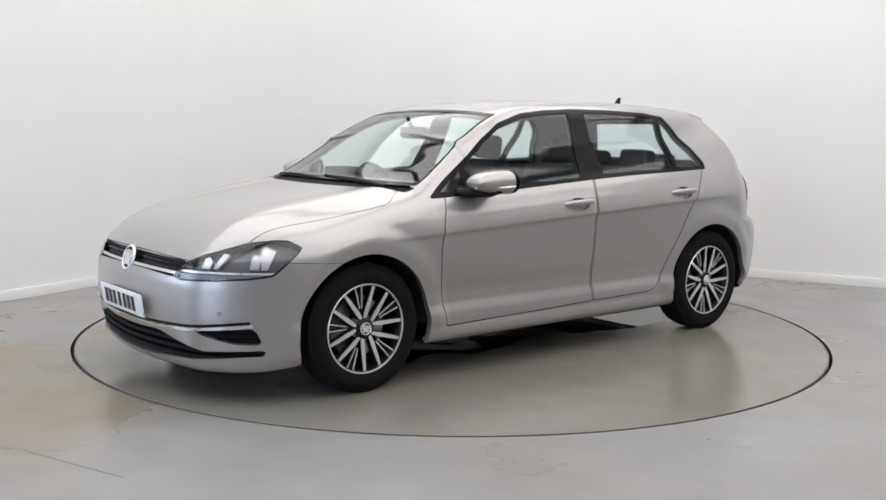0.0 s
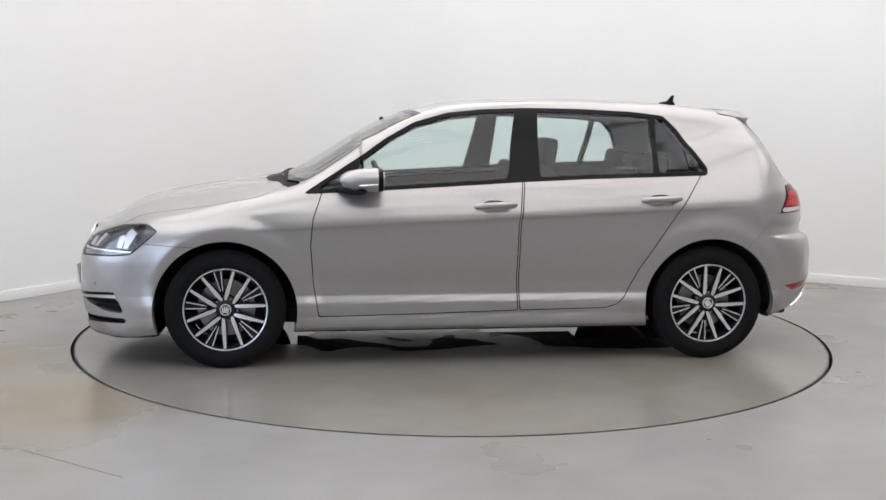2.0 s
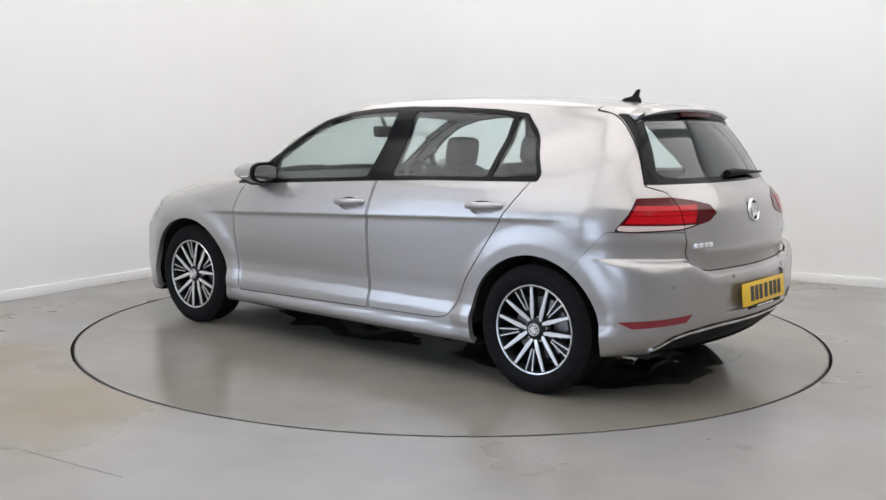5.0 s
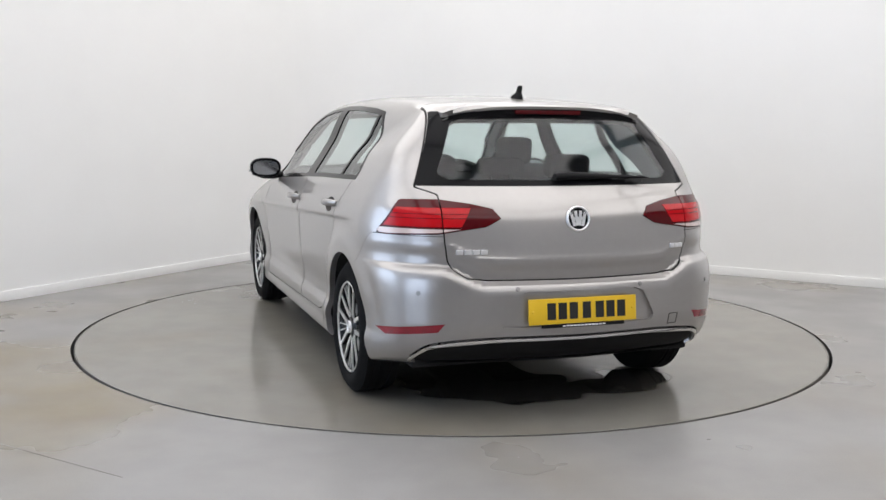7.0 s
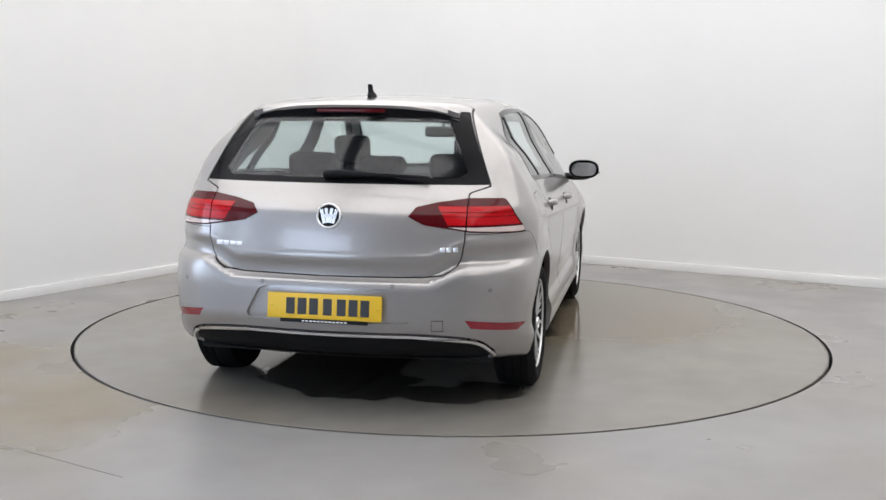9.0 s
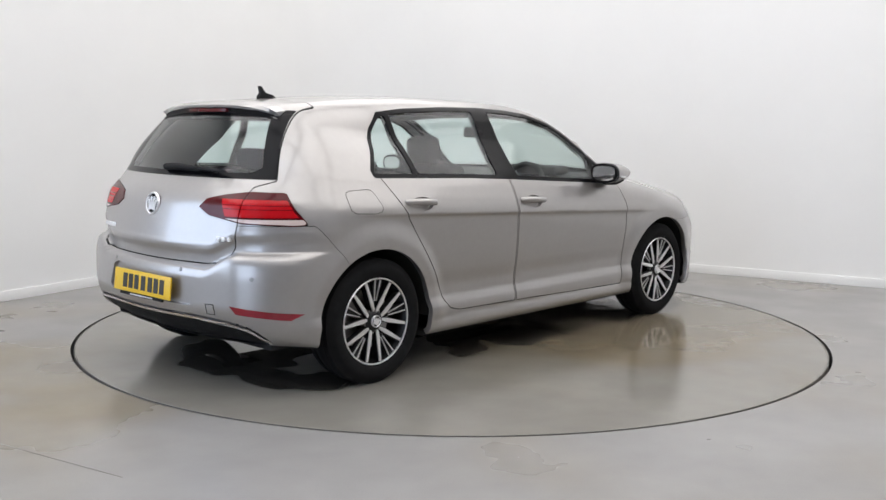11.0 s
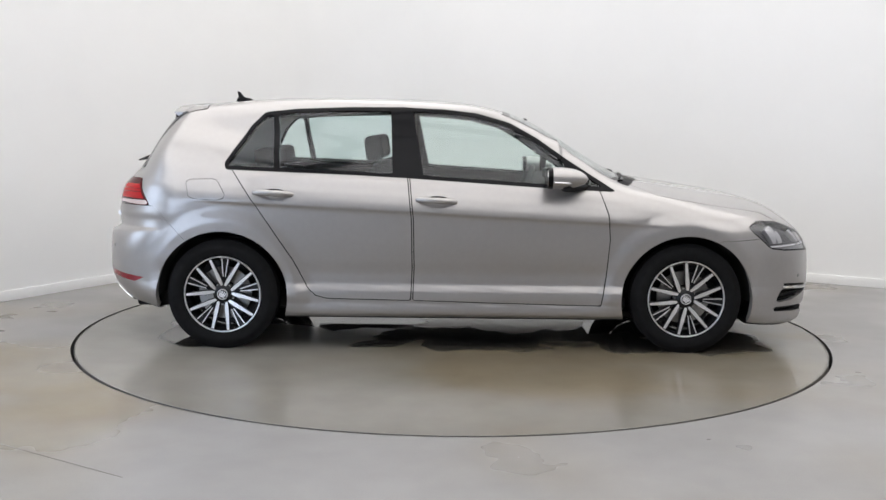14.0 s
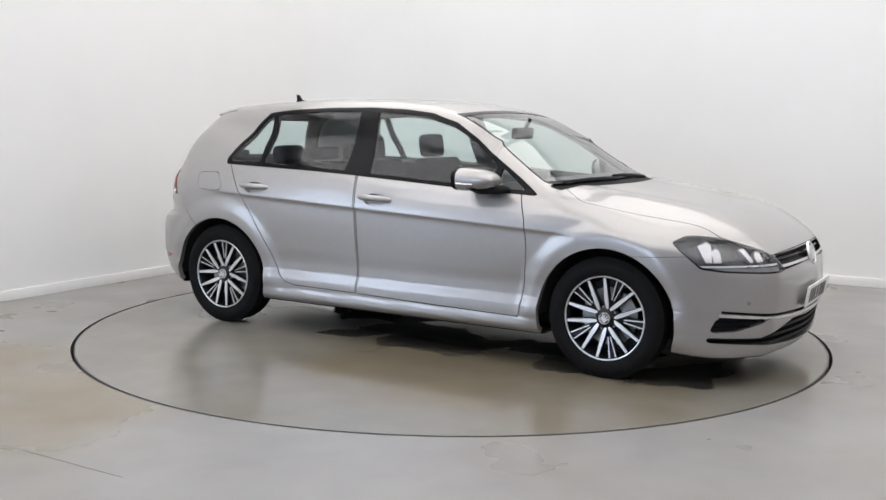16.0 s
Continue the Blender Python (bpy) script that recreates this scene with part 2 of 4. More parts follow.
def sweep(bm, path, radius, n=8, flat=1.0, m=None, caps=True):
    """A round or flattened bar along a path."""
    b = bmesh.new()
    pts = [Vector(p) for p in path]
    rings = []
    for i, p in enumerate(pts):
        d = (pts[min(i + 1, len(pts) - 1)] - pts[max(i - 1, 0)]).normalized()
        side = d.cross(Vector((0, 0, 1)))
        side = side.normalized() if side.length > 1e-4 else Vector((1, 0, 0))
        up = side.cross(d).normalized()
        r = radius[i] if isinstance(radius, (list, tuple)) else radius
        rings.append([b.verts.new(p + (side * math.cos(2 * math.pi * k / n) + up * math.sin(2 * math.pi * k / n) * flat) * r) for k in range(n)])
    for p, q in zip(rings, rings[1:]):
        for k in range(n):
            b.faces.new((p[k], p[(k + 1) % n], q[(k + 1) % n], q[k]))
    if caps:
        b.faces.new(rings[0])
        b.faces.new(rings[-1])
    merge(bm, b, m)
    return bm


def empty(name, label, category, group=""):
    return tagged(new(name), label, category, group)


# ---- the room ----
def wall(name, a0, a1, b0, b1, label, holes=(), paint=None):
    """A straight wall with openings; holes: (low, high, z0, z1) along its length."""
    bm = bmesh.new()
    along_a = (a1 - a0) > (b1 - b0)
    lo, hi = (a0, a1) if along_a else (b0, b1)
    cuts = sorted(holes)
    p = lo
    spans = []
    for h0, h1, z0, z1 in cuts:
        spans += [(p, h0, 0, ROOM_H)]
        if z0 > 0:
            spans += [(h0, h1, 0, z0)]
        spans += [(h0, h1, z1, ROOM_H)]
        p = h1
    spans += [(p, hi, 0, ROOM_H)]
    for s0, s1, z0, z1 in spans:
        if along_a:
            box(bm, s0, s1, -b1, -b0, z0, z1)
        else:
            box(bm, a0, a1, -s1, -s0, z0, z1)
    ob = part(name, bm, paint or WALL, None, label, 0)
    ob.matrix_world = ROOM
    return tagged(ob, label, "wall", kind="structure")


CURVE = 0.9   # radius of the rounded corner
wall("wall_right", CURVE, ROOM_A + 0.2, -0.2, 0.0, "plain white painted studio wall above the baseboard")
wall("wall_left", -0.2, 0.0, CURVE, ROOM_B + 0.2, "plain white painted studio wall with a daylight window", [(6.6, 10.6, 0.5, 3.0)])
# Unseen walls closing the room; their grey is tuned for the car's reflections.
wall("wall_back", 0.0, ROOM_A, ROOM_B, ROOM_B + 0.2, "unseen pale grey wall with an open shutter doorway, toned for reflections", [(1.0, 4.8, 0.0, 2.95)], GREYWALL)
wall("wall_front", ROOM_A, ROOM_A + 0.2, 0.0, ROOM_B + 0.2, "unseen pale grey wall closing the studio, toned for reflections", (), GREYWALL)


def corner_strip(name, z0, z1, inner, outer, material, label, cat):
    """The rounded inner corner, one piece from floor level up."""
    bm = bmesh.new()
    n = 24
    rows = []
    for k in range(n + 1):
        a = math.pi + math.pi / 2 * k / n
        c, s = math.cos(a), math.sin(a)
        cx, cy = CURVE, CURVE
        rows.append([bm.verts.new((cx + c * r, -(cy + s * r), z)) for r, z in ((inner, z0), (inner, z1), (outer, z1), (outer, z0))])
    for p, q in zip(rows, rows[1:]):
        for i in range(4):
            bm.faces.new((p[i], q[i], q[(i + 1) % 4], p[(i + 1) % 4]))
    bm.faces.new(rows[0])
    bm.faces.new(rows[-1])
    ob = part(name, bm, material, None, label, 30)
    ob.matrix_world = ROOM
    return tagged(ob, label, cat, kind="structure")


corner_strip("wall_corner", 0, ROOM_H, CURVE, CURVE + 0.2, WALL, "rounded white corner between two studio walls", "wall")
corner_strip("baseboard_corner", 0.0, 0.075, CURVE - 0.014, CURVE - 0.001, BOARD, "curved white baseboard round the corner", "baseboard")


def baseboard(name, a0, a1, b0, b1):
    bm = bmesh.new()
    box(bm, a0, a1, -b1, -b0, 0, 0.075, bevel=0.003)
    ob = part(name, bm, BOARD)
    ob.matrix_world = ROOM
    tagged(ob, "low white painted baseboard along the wall", "baseboard", kind="structure")


baseboard("baseboard_right", CURVE, ROOM_A, 0.001, 0.014)
baseboard("baseboard_left", 0.001, 0.014, CURVE, ROOM_B)

bm = bmesh.new()
box(bm, -0.3, ROOM_A + 0.3, -ROOM_B - 0.3, 0.3, ROOM_H, ROOM_H + 0.2)
ceiling = part("ceiling", bm, CEIL, None, "", 0)
ceiling.matrix_world = ROOM
tagged(ceiling, "plain white flat ceiling of the studio", "ceiling", kind="structure")

# floor: a sheet with a round hole for the turntable and its pit
bm = bmesh.new()
n = 128
inner = [bm.verts.new(((RING + 0.011) * math.cos(2 * math.pi * k / n), (RING + 0.011) * math.sin(2 * math.pi * k / n), 0)) for k in range(n)]
outer = [bm.verts.new((30 * math.cos(2 * math.pi * k / n), 30 * math.sin(2 * math.pi * k / n), 0)) for k in range(n)]
for k in range(n):
    j = (k + 1) % n
    bm.faces.new((inner[k], inner[j], outer[j], outer[k]))
floor = part("floor", bm, EPOXY, None, "", 30)
tagged(floor, "smooth grey painted concrete floor with a faint sheen", "floor", kind="structure")

# shallow sawn joints in the floor
for a, b in (((-2.29, -2.16), (-1.19, -2.81)), ((2.38, -1.62), (3.1, -1.86))):
    bm = bmesh.new()
    d = (Vector(b) - Vector(a)).normalized()
    n2 = Vector((-d.y, d.x)) * 0.0022
    prism(bm, [Vector(a) + n2, Vector(a) - n2, Vector(b) - n2, Vector(b) + n2], 0.0006, Matrix.Translation((0, 0, 0.0004)))
    tagged(part("floor_joint", bm, JOINT, None, "", 0), "thin filled joint line in the grey floor", "joint", kind="structure")

bm = bmesh.new()
lathe(bm, [(RING + 0.011, -0.002), (RING + 0.011, -0.15), (0, -0.15)], 128, Matrix.Rotation(radians(90), 4, "X"))
pit = part("turntable_pit", bm, CAVITY)
tagged(pit, "dark narrow gap round the turntable in the floor", "gap", kind="structure")
bm = bmesh.new()
lathe(bm, [(0, 0), (RING - 0.014, 0), (RING - 0.0115, -0.003), (RING - 0.0115, -0.08), (0, -0.08)], 160, Matrix.Rotation(radians(90), 4, "X"))
turntable = empty("turntable", "round grey turntable set flush in the floor under the car", "turntable")
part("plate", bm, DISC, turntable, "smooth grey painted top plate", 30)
bm = bmesh.new()
lathe(bm, [(RING - 0.011, 0.0004), (RING - 0.0075, 0.0004), (RING - 0.0075, -0.05), (RING - 0.011, -0.05)], 160, Matrix.Rotation(radians(90), 4, "X"), True)
part("edge_band", bm, JOINT, turntable, "dull steel band round the plate", 30)


def panel_light():
    """A large square light box with a glowing diffuser under the ceiling."""
    ob = empty("ceiling_light", "large white light box with a glowing diffuser under the ceiling", "ceiling light", "ceiling lights")
    bm = bmesh.new()
    for x0, x1, y0, y1 in ((-1.5, 1.5, -1.35, -1.31), (-1.5, 1.5, 1.31, 1.35), (-1.5, -1.46, -1.31, 1.31), (1.46, 1.5, -1.31, 1.31)):
        box(bm, x0, x1, y0, y1, -0.14, 0)
    part("casing", bm, BOARD, ob, "", 0)
    bm = bmesh.new()
    box(bm, -1.457, 1.457, -1.307, 1.307, -0.12, -0.09, bevel=0.006)
    part("diffuser", bm, TUBE, ob, "glowing white diffuser")
    return ob


first = None
for a in (1.7, 4.85, 8.0):
    for b in (1.5, 4.3, 7.1):
        m = ROOM @ Matrix.Translation((a, -b, ROOM_H))
        if first is None:
            first = panel_light()
            first.matrix_world = m
        else:
            copy_thing(first, m)


def opening(name, lo, hi, z0, z1, on_left, frame_label):
    """Frame and outdoor sky of a window or doorway."""
    bm = bmesh.new()
    t = 0.06
    bars = [(lo, lo + t, z0, z1), (hi - t, hi, z0, z1), (lo, hi, z1 - t, z1)]
    if z0 > 0:
        bars.append((lo, hi, z0, z0 + t))
        for k in range(1, 4):
            x = lo + (hi - lo) * k / 4
            bars.append((x - t / 2, x + t / 2, z0, z1))
    for s0, s1, u0, u1 in bars:
        if on_left:
            box(bm, -0.14, -0.08, -s1, -s0, u0, u1, bevel=0.004)
        else:
            box(bm, s0, s1, -ROOM_B - 0.14, -ROOM_B - 0.08, u0, u1, bevel=0.004)
    ob = part(name, bm, BOARD)
    ob.matrix_world = ROOM
    tagged(ob, frame_label, "window" if z0 > 0 else "door", kind="structure")
    bm = bmesh.new()
    if on_left:
        box(bm, -1.65, -1.6, -hi - 1, -lo + 1, -0.2, z1 + 0.8)
    else:
        box(bm, lo - 1, hi + 1, -ROOM_B - 1.65, -ROOM_B - 1.6, -0.2, z1 + 0.8)
    ob = part("backdrop", bm, SKYGLOW, None, "", 0)
    ob.matrix_world = ROOM
    tagged(ob, "pale blue daylight outside the opening", "backdrop", kind="structure")


opening("window_1", 6.6, 10.6, 0.5, 3.0, True, "wide white-framed window letting in bluish daylight")
opening("door_1", 1.0, 4.8, 0.0, 2.95, False, "wide open shutter doorway letting in bluish daylight")


# ---- car body: one smooth closed form, cut into its panels ----
def curve(pts, v):
    """A smooth monotone curve through a few design stations."""
    xs, ys = np.array([p[0] for p in pts]), np.array([p[1] for p in pts])
    h, d = np.diff(xs), np.diff(ys) / np.diff(xs)
    m = np.zeros(len(xs))
    m[1:-1] = np.where(d[1:] * d[:-1] > 0, 2 * d[1:] * d[:-1] / np.where(abs(d[1:] + d[:-1]) < 1e-9, 1e-9, d[1:] + d[:-1]), 0)
    m[0], m[-1] = d[0], d[-1]
    u = np.clip(v, xs[0], xs[-1])
    i = np.clip(np.searchsorted(xs, u) - 1, 0, len(h) - 1)
    t = (u - xs[i]) / h[i]
    r = ys[i] * (1 + 2 * t) * (1 - t) ** 2 + h[i] * m[i] * t * (1 - t) ** 2 + ys[i + 1] * t * t * (3 - 2 * t) + h[i] * m[i + 1] * t * t * (t - 1)
    return r + np.where(v < xs[0], (v - xs[0]) * m[0], 0) + np.where(v > xs[-1], (v - xs[-1]) * m[-1], 0)


def step(a, b, v):
    t = np.clip((v - a) / (b - a), 0, 1)
    return t * t * (3 - 2 * t)


def smax(a, b, k):
    h = np.maximum(k - abs(a - b), 0) / k
    return np.maximum(a, b) + h * h * k / 4


def smin(a, b, k):
    return -smax(-a, -b, k)


SIDE = [(0.12, 0.79), (0.18, 0.842), (0.20, 0.852), (0.215, 0.864), (0.232, 0.868), (0.260, 0.8655), (0.276, 0.8615), (0.30, 0.8625), (0.335, 0.861), (0.362, 0.853), (0.392, 0.844), (0.43, 0.844), (0.52, 0.855), (0.62, 0.865), (0.72, 0.8705), (0.760, 0.8715), (0.80, 0.8700), (0.86, 0.860), (0.93, 0.838), (1.0, 0.800), (1.06, 0.760), (1.14, 0.70), (1.3, 0.56)]
# the pressed edge along the flank stands out from that form and fades towards the axles
EDGE_LINE = [(0.70, 0.0), (0.755, 0.0), (0.772, 0.0025), (0.786, 0.0105), (0.793, 0.0115), (0.802, 0.0105), (0.86, 0.0040), (0.91, 0.0), (0.95, 0.0)]
GREEN = [(0.80, 0.805), (0.90, 0.781), (1.03, 0.742), (1.2, 0.685), (1.35, 0.622), (1.45, 0.57)]
NOSE = [(0.12, 2.08), (0.18, 2.13), (0.28, 2.15), (0.42, 2.165), (0.55, 2.16), (0.62, 2.14), (0.69, 2.095), (0.80, 1.98)]
TAIL = [(0.15, -1.88), (0.25, -2.00), (0.36, -2.075), (0.45, -2.10), (0.56, -2.10), (0.60, -2.09), (0.625, -2.046), (0.66, -2.050), (0.700, -2.066), (0.715, -2.067), (0.73, -2.063), (0.80, -2.050), (0.87, -2.035), (0.90, -2.026), (0.95, -1.995), (1.03, -1.925), (1.2, -1.81), (1.38, -1.67)]
BONNET = [(0.9, 0.995), (1.05, 0.972), (1.2, 0.952), (1.4, 0.926), (1.7, 0.880), (1.85, 0.838), (2.0, 0.770), (2.1, 0.70)]
ROOF = [(-1.9, 1.335), (-1.66, 1.385), (-1.38, 1.414), (-1.04, 1.437), (-0.7, 1.446), (-0.35, 1.441), (0.0, 1.425), (0.2, 1.402), (0.5, 1.35)]
SCREEN = [(0.85, 1.235), (0.95, 1.075), (1.02, 0.955), (1.124, 0.782), (1.202, 0.660), (1.286, 0.512), (1.349, 0.385), (1.40, 0.225), (1.45, 0.0)]


def belly(x):
    """Height of the lower edge of the body along the car."""
    return 0.185 - 0.035 * step(1.5, 1.9, x) + 0.05 * step(-1.4, -1.8, x)


def body_field(x, y, z):
    """Below zero inside the body."""
    y = abs(y)
    zz = z + 0.046 * x * step(0.45, 0.74, z)
    flare = 0
    for wx in (1.317, -1.317):
        r = np.hypot(x - wx, z - 0.31)
        flare = flare + 0.018 * step(0.515, 0.410, r) * step(0.20, 0.32, z)
    pressed = curve(EDGE_LINE, zz) * step(1.28, 0.90, x) * step(-1.62, -1.15, x)
    side = y - curve(SIDE, zz) - pressed - flare + 0.02 * step(1.4, 2.1, x) + 0.012 * step(-1.5, -2.0, x) + 0.035 * step(-0.9, -1.9, x) * step(0.82, 1.02, z)
    crown = (0.045 + 0.04 * step(1.0, 1.7, x)) * (0.25 * (y / 0.74) ** 2 + 0.75 * (y / 0.74) ** 4)
    bulge = 0.012 * np.exp(-((y - 0.50 - 0.10 * (1.7 - x)) / 0.10) ** 2) * step(2.0, 1.5, x)
    top = z - curve(BONNET, x) + crown - bulge
    front = x - curve(NOSE, z) + 0.21 * y ** 2 + 2.3 * np.maximum(y - 0.52, 0) ** 2
    ledge = z - 0.07 * step(0.42, 0.62, y) * step(0.48, 0.60, z) * step(0.98, 0.80, z)
    rear = curve(TAIL, ledge) + (0.22 + 0.07 * step(0.55, 0.8, z)) * y ** 2 + (2.0 + 0.4 * step(0.6, 0.8, z)) * np.maximum(y - 0.60, 0) ** 2 * step(1.2, 0.9, z) - x
    low = smax(side, np.where(x < 0.6, z - 1.20 + 0 * x, np.minimum(top, z - 0.6)), 0.075)
    low = smax(low, front, 0.08)
    low = smax(low, belly(x) - z, 0.03)
    g_side = y - curve(GREEN, z) + 0.075 * step(-0.7, -2.0, x)
    roof = z - curve(ROOF, x) + 0.028 * (y / 0.55) ** 2
    screen = (x - curve(SCREEN, z) + 0.27 * y ** 2) * 0.6
    green = smax(g_side, roof, 0.10)
    green = smax(green, screen, 0.07)
    green = smax(green, 0.86 - z, 0.05)
    return smax(smin(low, green, 0.05 + 0.13 * step(-1.15, -1.6, x)), rear, 0.09)


def body_normal(p):
    h = 0.003
    g = np.stack([body_field(*(p + np.eye(3)[k] * h).T) - body_field(*(p - np.eye(3)[k] * h).T) for k in range(3)], 1)
    return g / np.maximum(np.linalg.norm(g, axis=1, keepdims=True), 1e-9)


AXIS_Z, AXIS_F, AXIS_R = 0.62, 0.95, -1.30


def body_shell():
    """The left half of the skin, as points and four-cornered faces."""
    caps, mid, rise = 96, 150, 232
    az = np.linspace(0, math.pi / 2, caps)
    sx = np.concatenate([np.full(caps, AXIS_F), np.linspace(AXIS_F, AXIS_R, mid)[1:-1], np.full(caps, AXIS_R)])
    dx = np.concatenate([np.cos(az), np.zeros(mid - 2), -np.cos(az[::-1])])
    dy = np.concatenate([np.sin(az), np.ones(mid - 2), np.sin(az[::-1])])
    # rows follow the crease along the flank, and crowd round it
    crease = np.arctan2(0.785 - 0.046 * sx - AXIS_Z, 0.88)
    mid_el = math.atan2(0.785 - AXIS_Z, 0.88)
    rows = np.concatenate([np.linspace(-math.pi / 2, mid_el - 0.030, rise * 9 // 16), mid_el + np.array([-0.024, -0.018, -0.0126, -0.006, 0.0, 0.006, 0.0118, 0.018, 0.024]), np.linspace(mid_el + 0.030, math.pi / 2, rise * 7 // 16)])
    rise = len(rows)
    el = np.stack([np.interp(rows, [-math.pi / 2, mid_el - 0.1, mid_el + 0.1, math.pi / 2], [-math.pi / 2, c - 0.1, c + 0.1, math.pi / 2]) for c in crease])
    o = np.stack([np.repeat(sx, rise), np.zeros(len(sx) * rise), np.full(len(sx) * rise, AXIS_Z)], 1)
    e = el.reshape(-1)
    d = np.stack([np.repeat(dx, rise) * np.cos(e), np.repeat(dy, rise) * np.cos(e), np.sin(e)], 1)
    lo, hi = np.full(len(o), 0.15), np.full(len(o), 1.6)
    for _ in range(34):
        md = (lo + hi) / 2
        out = body_field(*(o + d * md[:, None]).T) > 0
        hi, lo = np.where(out, md, hi), np.where(out, lo, md)
    p = o + d * hi[:, None]
    idx = np.arange(len(sx) * rise).reshape(len(sx), rise)
    a, b, c, e = idx[:-1, :-1], idx[1:, :-1], idx[1:, 1:], idx[:-1, 1:]
    return p, np.stack([a, b, c, e], -1).reshape(-1, 4)


def dist_polygon(u, v, poly):
    """Signed distance to a closed outline, below zero inside."""
    d = np.full(u.shape, 1e9)
    inside = np.zeros(u.shape, bool)
    for (x0, y0), (x1, y1) in zip(poly, poly[1:] + poly[:1]):
        ex, ey = x1 - x0, y1 - y0
        t = np.clip(((u - x0) * ex + (v - y0) * ey) / (ex * ex + ey * ey + 1e-12), 0, 1)
        d = np.minimum(d, (u - x0 - t * ex) ** 2 + (v - y0 - t * ey) ** 2)
        if y0 != y1:
            inside ^= ((y0 > v) != (y1 > v)) & (u < ex * (v - y0) / (y1 - y0) + x0)
    d = np.sqrt(d)
    return np.where(inside, -d, d)


def rounded(poly, r=0.02):
    """An outline grown and shrunk so that its corners are round."""
    return lambda u, v: dist_polygon(u, v, poly) - r


class Skin:
    """The skin, from which panels are cut one after the other."""

    def __init__(self, points, faces):
        self.p = [tuple(v) for v in points]
        self.f = [tuple(int(i) for i in f) for f in faces]
        self.joints = []

    def take(self, form, gap=0.0):
        """Cut out where form < 0; gap: width of the joint round it. Returns the faces taken."""
        got, self.f = self.split(self.f, form, 0.0)
        if gap:
            got, joint = self.split(got, form, -gap)
            self.joints += joint
        return got

    def take_all(self, forms):
        """Cut out where every form is below zero, one straight cut after the other: for narrow strips."""
        cur, rest = self.f, []
        for form in forms:
            cur, out = self.split(cur, form, 0.0)
            rest += out
        self.f = rest
        return cur

    def split(self, faces, form, level):
        val = form(*np.array(self.p).T) - level
        val = np.where(abs(val) < 1e-5, 1e-5, val)
        neg = val < 0
        made, inn, out = {}, [], []
        for f in faces:
            s = [neg[i] for i in f]
            if all(s):
                inn.append(f)
            elif not any(s):
                out.append(f)
            else:
                a, b = [], []
                for i, j in zip(f, f[1:] + f[:1]):
                    (a if neg[i] else b).append(i)
                    if neg[i] != neg[j]:
                        key = (min(i, j), max(i, j))
                        if key not in made:
                            t = val[key[0]] / (val[key[0]] - val[key[1]])
                            p, q = self.p[key[0]], self.p[key[1]]
                            made[key] = len(self.p)
                            self.p.append(tuple(p[k] + (q[k] - p[k]) * t for k in range(3)))
                        a.append(made[key])
                        b.append(made[key])
                if len(a) > 2:
                    inn.append(tuple(a))
                if len(b) > 2:
                    out.append(tuple(b))
        return inn, out


def panel(name, skin, faces, material, parent, label="", mirror=(1,), lift=0.0, edge=0.03):
    """A panel of the skin with returned edges; mirror (1, -1) makes one mesh of both halves."""
    pts, nor_src = [], None
    used = sorted({i for f in faces for i in f})
    base = np.array([skin.p[i] for i in used])
    if len(base) == 0:
        return None
    nrm = body_normal(base)
    base = base + nrm * lift
    pos = {i: k for k, i in enumerate(used)}
    verts, polys, loops = [], [], []
    count = {}
    for f in faces:
        for i, j in zip(f, f[1:] + f[:1]):
            count[(min(i, j), max(i, j))] = count.get((min(i, j), max(i, j)), 0) + 1
    rim = [(i, j) for f in faces for i, j in zip(f, f[1:] + f[:1]) if count[(min(i, j), max(i, j))] == 1]
    if len(mirror) == 2:
        rim = [(i, j) for i, j in rim if abs(skin.p[i][1]) > 1e-4 or abs(skin.p[j][1]) > 1e-4]
    for s in mirror:
        o = len(verts)
        flip = np.array([1, s, 1])
        verts += [tuple(v) for v in base * flip]
        nn = nrm * flip
        for f in faces:
            q = [o + pos[i] for i in f]
            if s < 0:
                q.reverse()
            polys.append(q)
            loops += [tuple(nn[k - o]) for k in q]
        if edge:
            for i, j in rim:
                a, b = base[pos[i]] * flip, base[pos[j]] * flip
                na, nb = nn[pos[i]], nn[pos[j]]
                k = len(verts)
                verts += [tuple(a), tuple(b), tuple(b - nb * edge), tuple(a - na * edge)]
                q = [k + 1, k, k + 3, k + 2]
                if s < 0:
                    q.reverse()
                polys.append(q)
                out = np.cross(b - a, na) * s
                out = out / max(np.linalg.norm(out), 1e-9)
                loops += [tuple(out)] * 4
    me = bpy.data.meshes.new(name)
    me.from_pydata(verts, [], polys)
    for p in me.polygons:
        p.use_smooth = True
    if len(me.loops) == len(loops):
        me.normals_split_custom_set(loops)
    me.materials.append(material)
    ob = new(name, me)
    ob.parent = parent
    return tagged(ob, label)


car = empty("car", "silver five-door hatchback car standing on the turntable", "car")

